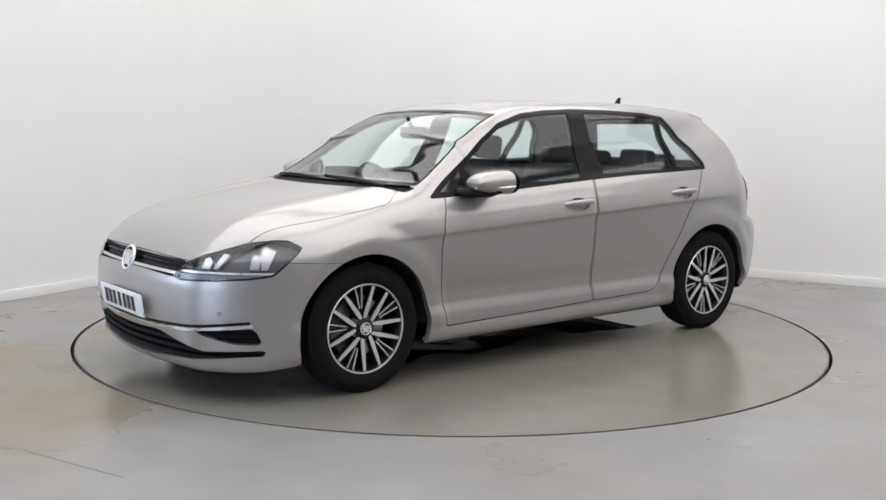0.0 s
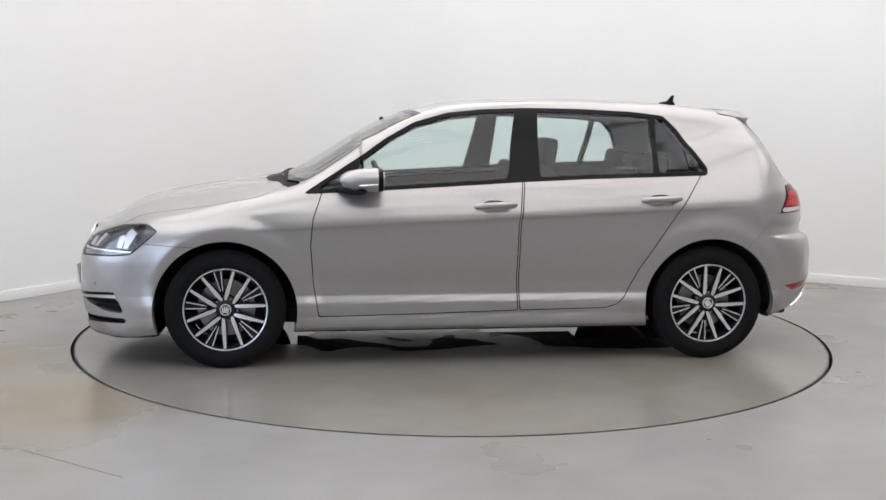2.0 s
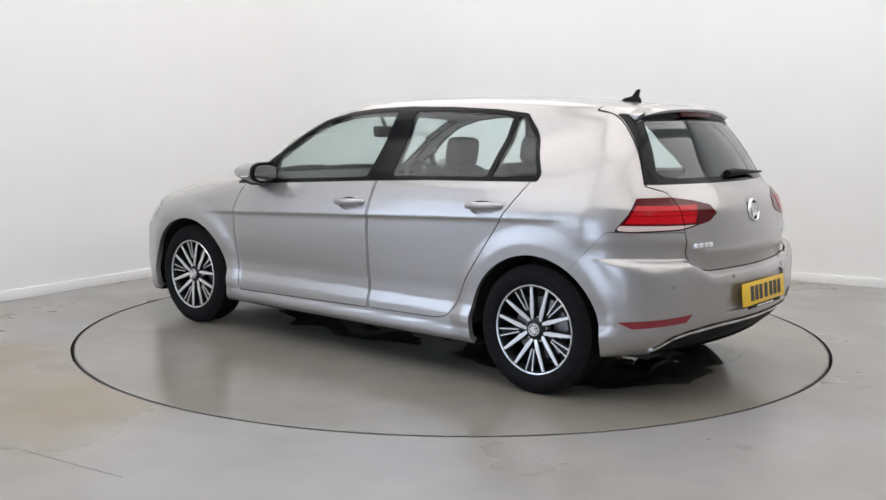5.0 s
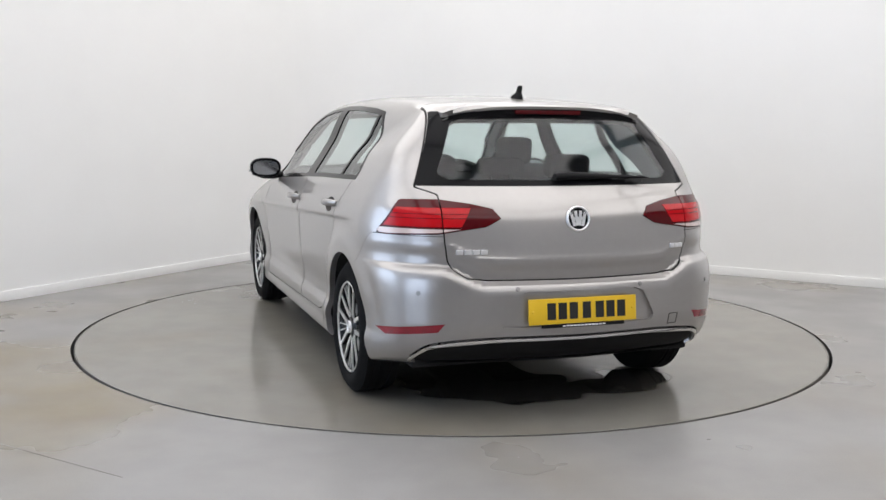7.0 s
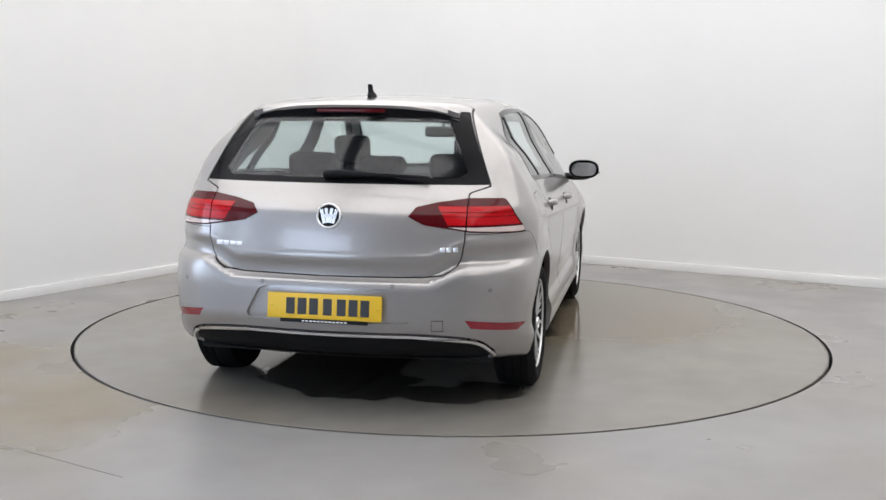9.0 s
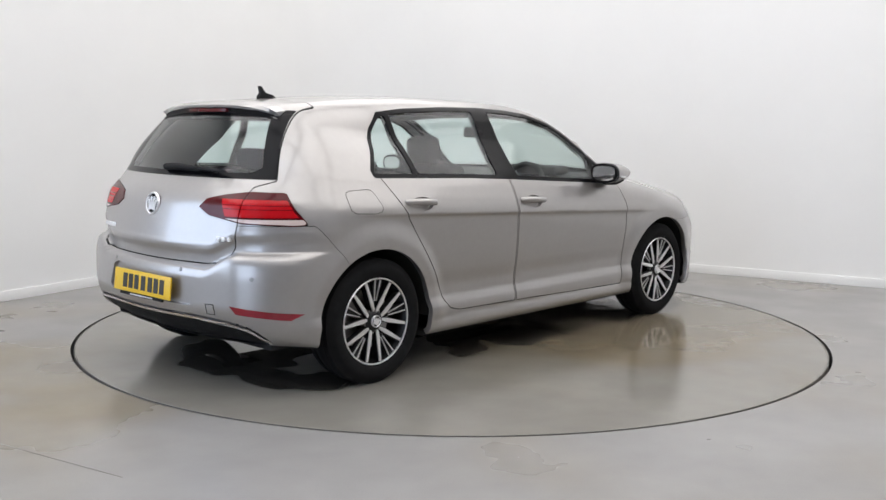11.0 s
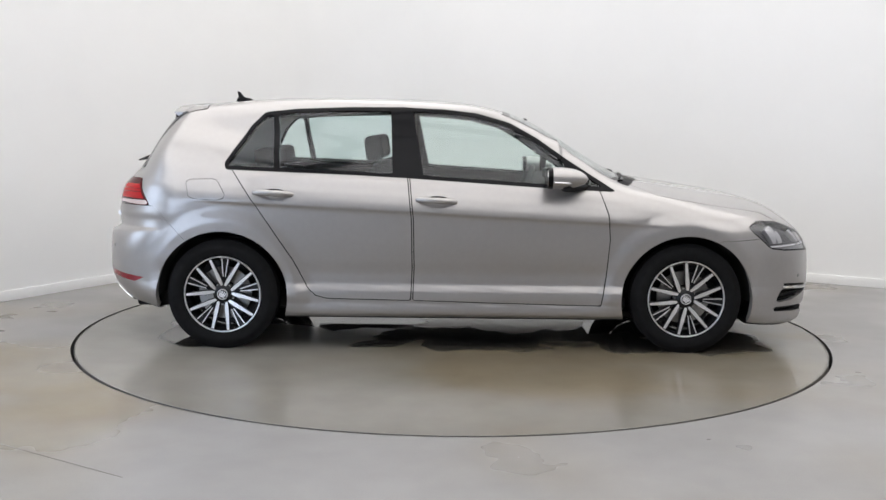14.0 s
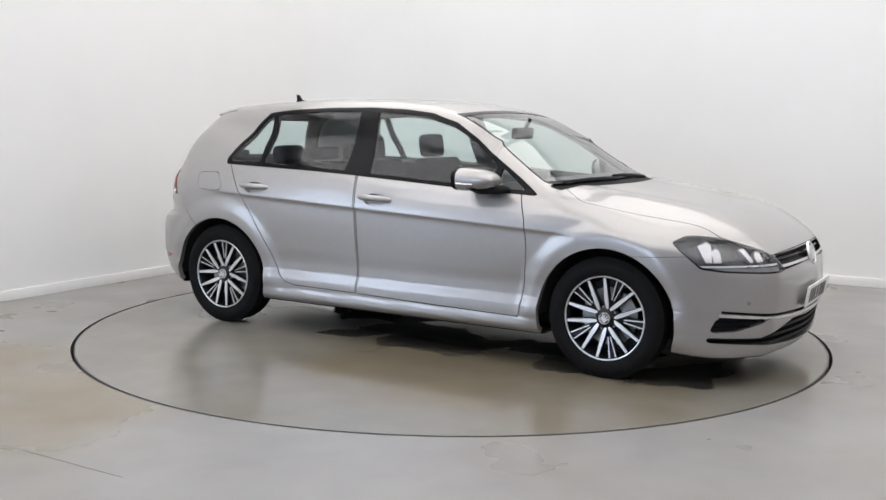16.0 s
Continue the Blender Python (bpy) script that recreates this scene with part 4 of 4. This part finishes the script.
# door mirrors
def door_mirror(s):
    ob = new("door_mirror")
    ob.parent = car
    tagged(ob, "silver door mirror on a black foot")

    def shell(name, material, f0, f1, grow, label):
        bm = bmesh.new()
        n, m = 28, 22
        rows = []
        for i in range(m + 1):
            t = f0 + (f1 - f0) * i / m
            rr = []
            for k in range(n):
                a = 2 * math.pi * k / n
                # oblong section across, blunt behind and round in front
                u = math.cos(a) * abs(math.cos(a)) ** -0.25 if abs(math.cos(a)) > 1e-6 else 0
                v = math.sin(a) * abs(math.sin(a)) ** -0.15 if abs(math.sin(a)) > 1e-6 else 0
                w = math.sqrt(max(1 - t ** 2.4, 0)) if t > 0 else 1 - 0.05 * t * t
                rr.append(bm.verts.new((0.530 + 0.195 * t, s * (0.932 + (0.100 * u * (w * 0.55 + 0.45) + 0.02 * (1 - w)) * grow - 0.02 * t), 0.998 + 0.062 * v * w * grow)))
            rows.append(rr)
        for p, q in zip(rows, rows[1:]):
            for k in range(n):
                bm.faces.new((p[k], p[(k + 1) % n], q[(k + 1) % n], q[k]))
        bm.faces.new(rows[0])
        bm.faces.new(rows[-1])
        return part(name, bm, material, ob, label, 50)

    shell("housing", PAINT, 0.0, 0.999, 1.0, "silver mirror housing")
    shell("mirror_back", TRIM, -0.13, -0.001, 0.97, "black mirror rim")
    bm = bmesh.new()
    prism(bm, [(0.082 * math.cos(a * 0.2618) * abs(math.cos(a * 0.2618)) ** -0.3, 0.045 * math.sin(a * 0.2618) * abs(math.sin(a * 0.2618) + 1e-9) ** -0.2) for a in range(24)], 0.003, Matrix.Translation((0.5035, s * 0.934, 0.998)) @ Matrix.Rotation(radians(-90), 4, "Y") @ Matrix.Rotation(radians(90), 4, "Z"))
    part("mirror_glass", bm, CHROME, ob, "mirror glass")
    bm = bmesh.new()
    sweep(bm, [(0.535, s * 1.030, 0.978), (0.60, s * 1.022, 0.975), (0.665, s * 0.985, 0.972), (0.705, s * 0.925, 0.970)], 0.007, 8)
    part("side_indicator", bm, CHROME, ob, "bright side indicator strip", 60)
    bm = bmesh.new()
    sweep(bm, [(0.60, s * 1.00, 0.958), (0.62, s * 0.93, 0.946), (0.66, s * 0.86, 0.940), (0.72, s * 0.795, 0.945)], [0.022, 0.045, 0.042, 0.035], 14, 0.55)
    part("mirror_foot", bm, PLASTIC, ob, "black plastic mirror foot", 60)


door_mirror(1)
door_mirror(-1)


# plates, emblems and letters as plain shapes
def skin_x(y, z, s):
    """How far forward (s 1) or back (s -1) the skin lies at a width and height."""
    lo, hi = 1.2, 2.4
    for _ in range(30):
        md = (lo + hi) / 2
        if body_field(np.array([s * md]), np.array([y]), np.array([z]))[0] > 0:
            hi = md
        else:
            lo = md
    return s * lo


def number_plate(x, z, s, material, label):
    ob = new("number_plate")
    ob.parent = car
    tagged(ob, label)
    ob.matrix_basis = pose(x, 0, z, 0, 8 * s if s > 0 else 6, 0)
    bm = bmesh.new()
    box(bm, -0.004, 0.004, -0.26, 0.26, -0.0555, 0.0555, bevel=0.003)
    part("plate", bm, material, ob)
    y = -0.205
    for k in range(7):
        bm = bmesh.new()
        box(bm, s * 0.0045 - 0.0008, s * 0.0045 + 0.0008, y, y + 0.040, -0.036, 0.036)
        part("bar", bm, INK, ob)
        y += 0.053 if k != 3 and k != 2 else 0.063
    for yy in (-0.24, 0.24):
        bm = bmesh.new()
        lathe(bm, [(0, 0.003), (0.005, 0.002), (0.006, 0)], 12, Matrix.Translation((s * 0.004, yy, 0)) @ Matrix.Rotation(radians(-90 * s), 4, "Z"))
        part("screw_cap", bm, material, ob, "", 60)
    return ob


number_plate(2.181, 0.425, 1, WHITE, "white front number plate with dark bars")
rear_plate = number_plate(-2.106, 0.494, -1, YELLOW, "yellow rear number plate with dark bars")
bm = bmesh.new()
box(bm, -0.003, 0.003, -0.20, 0.20, -0.072, -0.056, bevel=0.002)
part("plate_holder", bm, PLASTIC, rear_plate, "black plate holder edge")
bm = bmesh.new()
for k in range(12):
    box(bm, -0.0045, -0.003, -0.105 + 0.0175 * k, -0.093 + 0.0175 * k, -0.068, -0.062)
part("holder_writing", bm, WHITE, rear_plate, "small pale bars")


def emblem(name, parent, m, r, label):
    """A chrome ring round a dark disc with bright slanted bars; faces +y."""
    ob = new(name)
    ob.parent = parent
    ob.matrix_basis = m
    tagged(ob, label)
    bm = bmesh.new()
    lathe(bm, [(0, -0.004), (0, 0.003), (r * 0.9, 0.003), (r * 0.95, -0.004)], 40)
    part("disc", bm, INK if r < 0.04 else TRIM, ob, "black disc", 60)
    bm = bmesh.new()
    lathe(bm, [(r * 0.84, 0.002), (r * 0.86, 0.007), (r * 0.93, 0.009), (r, 0.006), (r * 1.02, -0.003)], 40)
    part("ring", bm, BADGE, ob, "chrome ring", 60)
    bm = bmesh.new()
    t = r * 0.12
    for x0, z0, x1, z1 in ((-0.62, 0.5, -0.34, -0.6), (-0.24, 0.6, -0.08, -0.55), (0.24, 0.6, 0.08, -0.55), (0.62, 0.5, 0.34, -0.6), (-0.55, 0.0, 0.55, 0.0)):
        d = Vector((x1 - x0, z1 - z0)).normalized() * t
        n2 = Vector((-d.y, d.x))
        prism(bm, [(x0 * r + n2.x, z0 * r + n2.y), (x0 * r - n2.x, z0 * r - n2.y), (x1 * r - n2.x, z1 * r - n2.y), (x1 * r + n2.x, z1 * r + n2.y)], 0.005, Matrix.Translation((0, 0.006, 0)) @ Matrix.Rotation(radians(90), 4, "X"))
    part("bars", bm, BADGE, ob, "bright slanted bars")
    return ob


emblem("front_emblem", car, Matrix.Translation((skin_x(0, 0.628, 1) + 0.006, 0, 0.628)) @ Matrix.Rotation(radians(-90), 4, "Z") @ Matrix.Rotation(radians(18), 4, "X"), 0.062, "round chrome emblem on the grille")
emblem("rear_emblem", tailgate, Matrix.Translation((skin_x(0, 0.886, -1) - 0.003, 0, 0.886)) @ Matrix.Rotation(radians(90), 4, "Z") @ Matrix.Rotation(radians(10), 4, "X"), 0.056, "round chrome emblem on the tailgate")
for name, y0, count, w in (("model_badge", 0.548, 4, 0.030), ("engine_badge", -0.49, 3, 0.022)):
    for k in range(count):
        y = y0 - k * (w + 0.005)
        xs = skin_x(y - w / 2, 0.748, -1)
        bm = bmesh.new()
        box(bm, xs - 0.007, xs + 0.012, y - w, y, 0.738, 0.758, bevel=0.002)
        part(name, bm, BADGE, tailgate, "plain raised bar")
for x, y, z, s in ((2.0, 0.688, 0.437, 1), (2.0, -0.688, 0.437, 1), (-1.901, 0.709, 0.577, -1), (-1.901, -0.709, 0.577, -1), (-2.072, 0.297, 0.592, -1), (-2.072, -0.297, 0.592, -1)):
    x = skin_x(y, z, s)
    nrm = body_normal(np.array([[x, y, z]]))[0]
    bm = bmesh.new()
    q = Vector((0, 1, 0)).rotation_difference(Vector(nrm)).to_matrix().to_4x4()
    lathe(bm, [(0.0, 0.003), (0.0085, 0.003), (0.0088, 0.0005), (0.0105, 0.0005), (0.011, -0.004)], 20, Matrix.Translation((x, y, z)) @ q)
    part("parking_sensor", bm, SENSOR, car, "round parking sensor", 30)
bm = bmesh.new()
nrm = body_normal(np.array([[-2.015, -0.49, 0.42]]))[0]
q = Vector((-1, 0, 0)).rotation_difference(Vector(nrm)).to_matrix().to_4x4()
for a, b, c, d in ((-0.026, 0.026, 0.024, 0.026), (-0.026, 0.026, -0.026, -0.024), (-0.026, -0.024, -0.026, 0.026), (0.024, 0.026, -0.026, 0.026)):
    box(bm, -0.001, 0.001, a, b, c, d, Matrix.Translation((skin_x(-0.49, 0.42, -1) - 0.0005, -0.49, 0.42)) @ q)
part("towing_eye_cover", bm, PLASTIC, car, "thin joint of the towing eye cover", 0)


# ---- inside the car ----
def seat(name, y, x, wide, label):
    ob = new(name)
    ob.parent = car
    tagged(ob, label)
    bm = bmesh.new()
    box(bm, x - 0.05, x + 0.48, y - wide, y + wide, 0.40, 0.55, bevel=0.05, seg=4)
    part("cushion", bm, CLOTH, ob)
    return ob


def headrest(ob, x, y, z, w=0.125, h=0.10):
    bm = bmesh.new()
    box(bm, -0.05, 0.05, -w, w, -h, h, Matrix.Translation((x, y, z)) @ Matrix.Rotation(radians(-8), 4, "Y"), bevel=0.045, seg=5)
    part("headrest", bm, CLOTH, ob)
    for yy in (-0.05, 0.05):
        bm = bmesh.new()
        sweep(bm, [(x + 0.005, y + yy, z - h - 0.09), (x, y + yy, z - h + 0.02)], 0.006)
        part("headrest_post", bm, CHROME, ob, "thin chrome post", 60)


for y in (0.36, -0.36):
    st = seat("front_seat", y, -0.25, 0.25, "dark cloth front seat")
    bm = bmesh.new()
    box(bm, -0.065, 0.065, -0.24, 0.24, -0.02, 0.60, Matrix.Translation((-0.27, y, 0.48)) @ Matrix.Rotation(radians(-18), 4, "Y"), bevel=0.055, seg=4)
    part("backrest", bm, CLOTH, st)
    headrest(st, -0.49, y, 1.137, 0.105, 0.078)
st = seat("rear_bench", 0, -0.95, 0.62, "dark cloth rear bench")
bm = bmesh.new()
box(bm, -0.06, 0.06, -0.62, 0.62, 0, 0.55, Matrix.Translation((-0.93, 0, 0.48)) @ Matrix.Rotation(radians(-20), 4, "Y"), bevel=0.05, seg=3)
part("backrest", bm, CLOTH, st)
for y, h in ((0.38, 0.06), (0, 0.045), (-0.38, 0.06)):
    headrest(st, -1.145, y, 1.075, 0.125, h)
bm = bmesh.new()
box(bm, -1.85, 1.0, -0.70, 0.70, 0.22, 0.30, bevel=0.02)
box(bm, -1.80, -1.15, -0.62, 0.62, 0.30, 0.62, bevel=0.02)
part("cabin_floor", bm, CAVITY, car, "dark cabin floor")
bm = bmesh.new()
prism(bm, [(0.50, 0.62), (0.50, 0.86), (0.56, 0.95), (0.72, 0.985), (0.95, 0.955), (1.02, 0.93), (1.02, 0.5), (0.6, 0.5)], 1.44, Matrix.Translation((0, 0.72, 0)) @ Matrix.Rotation(radians(90), 4, "X"), 0.02, 3)
part("dashboard", bm, DASH, car, "dark grey dashboard")
bm = bmesh.new()
box(bm, -0.06, 0.10, -0.53, -0.21, 0, 0.06, Matrix.Translation((0.60, 0, 0.965)), bevel=0.025, seg=4)
part("instrument_hood", bm, DASH, car, "dark instrument hood")
bm = bmesh.new()
tilt = Matrix.Translation((0.40, -0.37, 0.885)) @ Matrix.Rotation(radians(24), 4, "Y") @ Matrix.Rotation(radians(90), 4, "Z")
lathe(bm, [(0.165 + 0.017 * math.cos(radians(a)), 0.017 * math.sin(radians(a))) for a in range(0, 360, 36)], 40, tilt, True)
wheel_rim = part("steering_wheel", bm, DASH, car, "black steering wheel", 60)
bm = bmesh.new()
lathe(bm, [(0, 0.02), (0.05, 0.02), (0.065, 0.0), (0.05, -0.03), (0, -0.03)], 20, tilt)
box(bm, -0.16, 0.16, -0.012, 0.012, -0.022, 0.022, tilt, bevel=0.006)
box(bm, -0.02, 0.02, -0.012, 0.012, -0.16, 0.0, tilt, bevel=0.006)
part("steering_hub", bm, DASH, wheel_rim, "black wheel hub and spokes", 60)
bm = bmesh.new()
box(bm, -0.02, 0.02, -0.12, 0.12, -0.035, 0.035, Matrix.Translation((0.40, 0, 1.235)) @ Matrix.Rotation(radians(8), 4, "Y"), bevel=0.018, seg=4)
sweep(bm, [(0.41, 0, 1.25), (0.45, 0, 1.325)], 0.012)
part("rear_view_mirror", bm, DASH, car, "black interior mirror", 50)
head_faces = [f for f in shell_faces if min(skin.p[i][2] for i in f) > 1.345]
panel("headlining", skin, head_faces, LINING, car, "pale roof lining", (1, -1), -0.045, 0)
pillar = [f for f in shell_faces if min(skin.p[i][2] for i in f) > 1.0 and max(skin.p[i][2] for i in f) < 1.36 and abs(skin.p[f[0]][0]) < 2]
panel("pillar_trim", skin, pillar, LINING, car, "pale inner pillar trim", (1, -1), -0.048, 0)
bm = bmesh.new()
box(bm, -1.75, -1.42, -0.55, 0.55, 0.965, 0.985, bevel=0.006)
part("parcel_shelf", bm, CLOTH, car, "black parcel shelf")


# ---- wheels ----
def spoke(bm, a, lean, stations, thick):
    """A bar from near the hub to the rim in the wheel's face; stations: (radius, half width, height);
    lean swings its foot sideways."""
    b = bmesh.new()
    r0, r1 = stations[0][0], stations[-1][0]
    foot = Vector((r0 * math.cos(lean), r0 * math.sin(lean)))
    tip = Vector((r1, 0))
    d = (tip - foot).normalized()
    n2 = Vector((-d.y, d.x))
    rows = []
    for r, w, y in stations:
        c = foot.lerp(tip, (r - r0) / (r1 - r0))
        p, q = c + n2 * w, c - n2 * w
        rows.append([b.verts.new((p.x, y, p.y)), b.verts.new((q.x, y, q.y)), b.verts.new((q.x, y - thick, q.y)), b.verts.new((p.x, y - thick, p.y))])
    for p, q in zip(rows, rows[1:]):
        for k in range(4):
            b.faces.new((p[k], p[(k + 1) % 4], q[(k + 1) % 4], q[k]))
    b.faces.new(rows[0])
    b.faces.new(rows[-1])
    bmesh.ops.recalc_face_normals(b, faces=b.faces)
    merge(bm, b, Matrix.Rotation(-a, 4, "Y"))


def wheel():
    """A wheel that turns about y, its outer face towards +y."""
    w = new("wheel")
    bm = bmesh.new()
    prof = [(0.214, 0.084), (0.226, 0.094), (0.240, 0.1005), (0.262, 0.103), (0.278, 0.1005), (0.281, 0.0985), (0.292, 0.092), (0.303, 0.080)]
    for k, h in enumerate((0.074, 0.046, 0.043, 0.040, 0.012, 0.009, -0.009, -0.012, -0.040, -0.043, -0.046, -0.074)):
        prof.append((0.3135 if k % 3 != 2 else 0.306, h))
    prof += [(0.303, -0.085), (0.262, -0.1), (0.206, -0.09)]
    lathe(bm, prof, 84)
    part("tyre", bm, RUBBER, w, "black rubber tyre", 35)
    bm = bmesh.new()
    lathe(bm, [(0.212, -0.09), (0.197, -0.05), (0.19, 0.02), (0.203, 0.07), (0.213, 0.085)], 72)
    lathe(bm, [(0, -0.05), (0.19, -0.045), (0.19, -0.05), (0, -0.055)], 48)
    lathe(bm, [(0.0, 0.082), (0.03, 0.082), (0.048, 0.076), (0.062, 0.06), (0.066, 0.02), (0.0, 0.02)], 40)
    for k in range(5):
        c = radians(72 * k)
        for da in (-23.5, 23.5):
            spoke(bm, c + radians(da), radians(-17 * (1 if da > 0 else -1)), [(0.040, 0.008, 0.064), (0.085, 0.0135, 0.074), (0.208, 0.0095, 0.080)], 0.030)
        spoke(bm, c, 0, [(0.06, 0.012, 0.052), (0.208, 0.023, 0.070)], 0.02)
    rim = part("rim", bm, RIMBLACK, w, "gloss black alloy rim", 35)
    bm = bmesh.new()
    lathe(bm, [(0.2105, 0.084), (0.2115, 0.0915), (0.2160, 0.0930), (0.2195, 0.089)], 84)
    part("rim_lip", bm, SATIN, rim, "machined silver rim lip", 60)
    for k in range(5):
        c = radians(72 * k)
        for da in (-23.5, 23.5):
            bm = bmesh.new()
            spoke(bm, c + radians(da), radians(-17 * (1 if da > 0 else -1)), [(0.043, 0.0030, 0.072), (0.058, 0.0078, 0.0765), (0.090, 0.0108, 0.0805), (0.2065, 0.0068, 0.0862)], 0.006)
            part("spoke_face", bm, SATIN, rim, "machined silver spoke face", 20)
        for da in (-5.0, 5.0):
            bm = bmesh.new()
            spoke(bm, c + radians(da), radians(-1.5 if da > 0 else 1.5), [(0.100, 0.0022, 0.0725), (0.2065, 0.0030, 0.0825)], 0.006)
            part("thin_spoke_face", bm, SATIN, rim, "thin machined silver spoke", 0)
        bm = bmesh.new()
        lathe(bm, [(0, 0.066), (0.008, 0.066), (0.010, 0.062), (0.010, 0.04)], 12, Matrix.Rotation(-(c + radians(36)), 4, "Y") @ Matrix.Translation((0.056, 0, 0)))
        part("wheel_bolt", bm, STEEL, rim, "steel wheel bolt", 50)
    bm = bmesh.new()
    lathe(bm, [(0.07, 0.0), (0.07, 0.012), (0.15, 0.012), (0.152, 0.0)], 48)
    part("brake_disc", bm, STEEL, w, "steel brake disc", 40)
    emblem("hub_cap", w, Matrix.Translation((0, 0.0835, 0)), 0.030, "round hub cap with a chrome ring")
    return w


wheel_one = wheel()
wheel_one.parent = car
tagged(wheel_one, "black and silver alloy wheel with a tyre")
wheel_one.matrix_basis = pose(1.317, 0.760, 0.314) @ Matrix.Rotation(radians(-7), 4, "Y")
for x, y, rz, a in ((-1.317, 0.760, 0, 61), (1.317, -0.760, 180, 40), (-1.317, -0.760, 180, 22.5)):
    copy_thing(wheel_one, pose(x, y, 0.314, 0, 0, rz) @ Matrix.Rotation(radians(-a), 4, "Y"))


def motions():
    rows, base = [], []
    for t, a in TURN:
        m = pose(0, 0, 0, 0, 0, a)
        base.append((t, m))
        rows.append((t, m @ Matrix.Translation((CAR_OFFSET[0], CAR_OFFSET[1], 0))))
    walk(car, rows)
    walk(turntable, base)


motions()
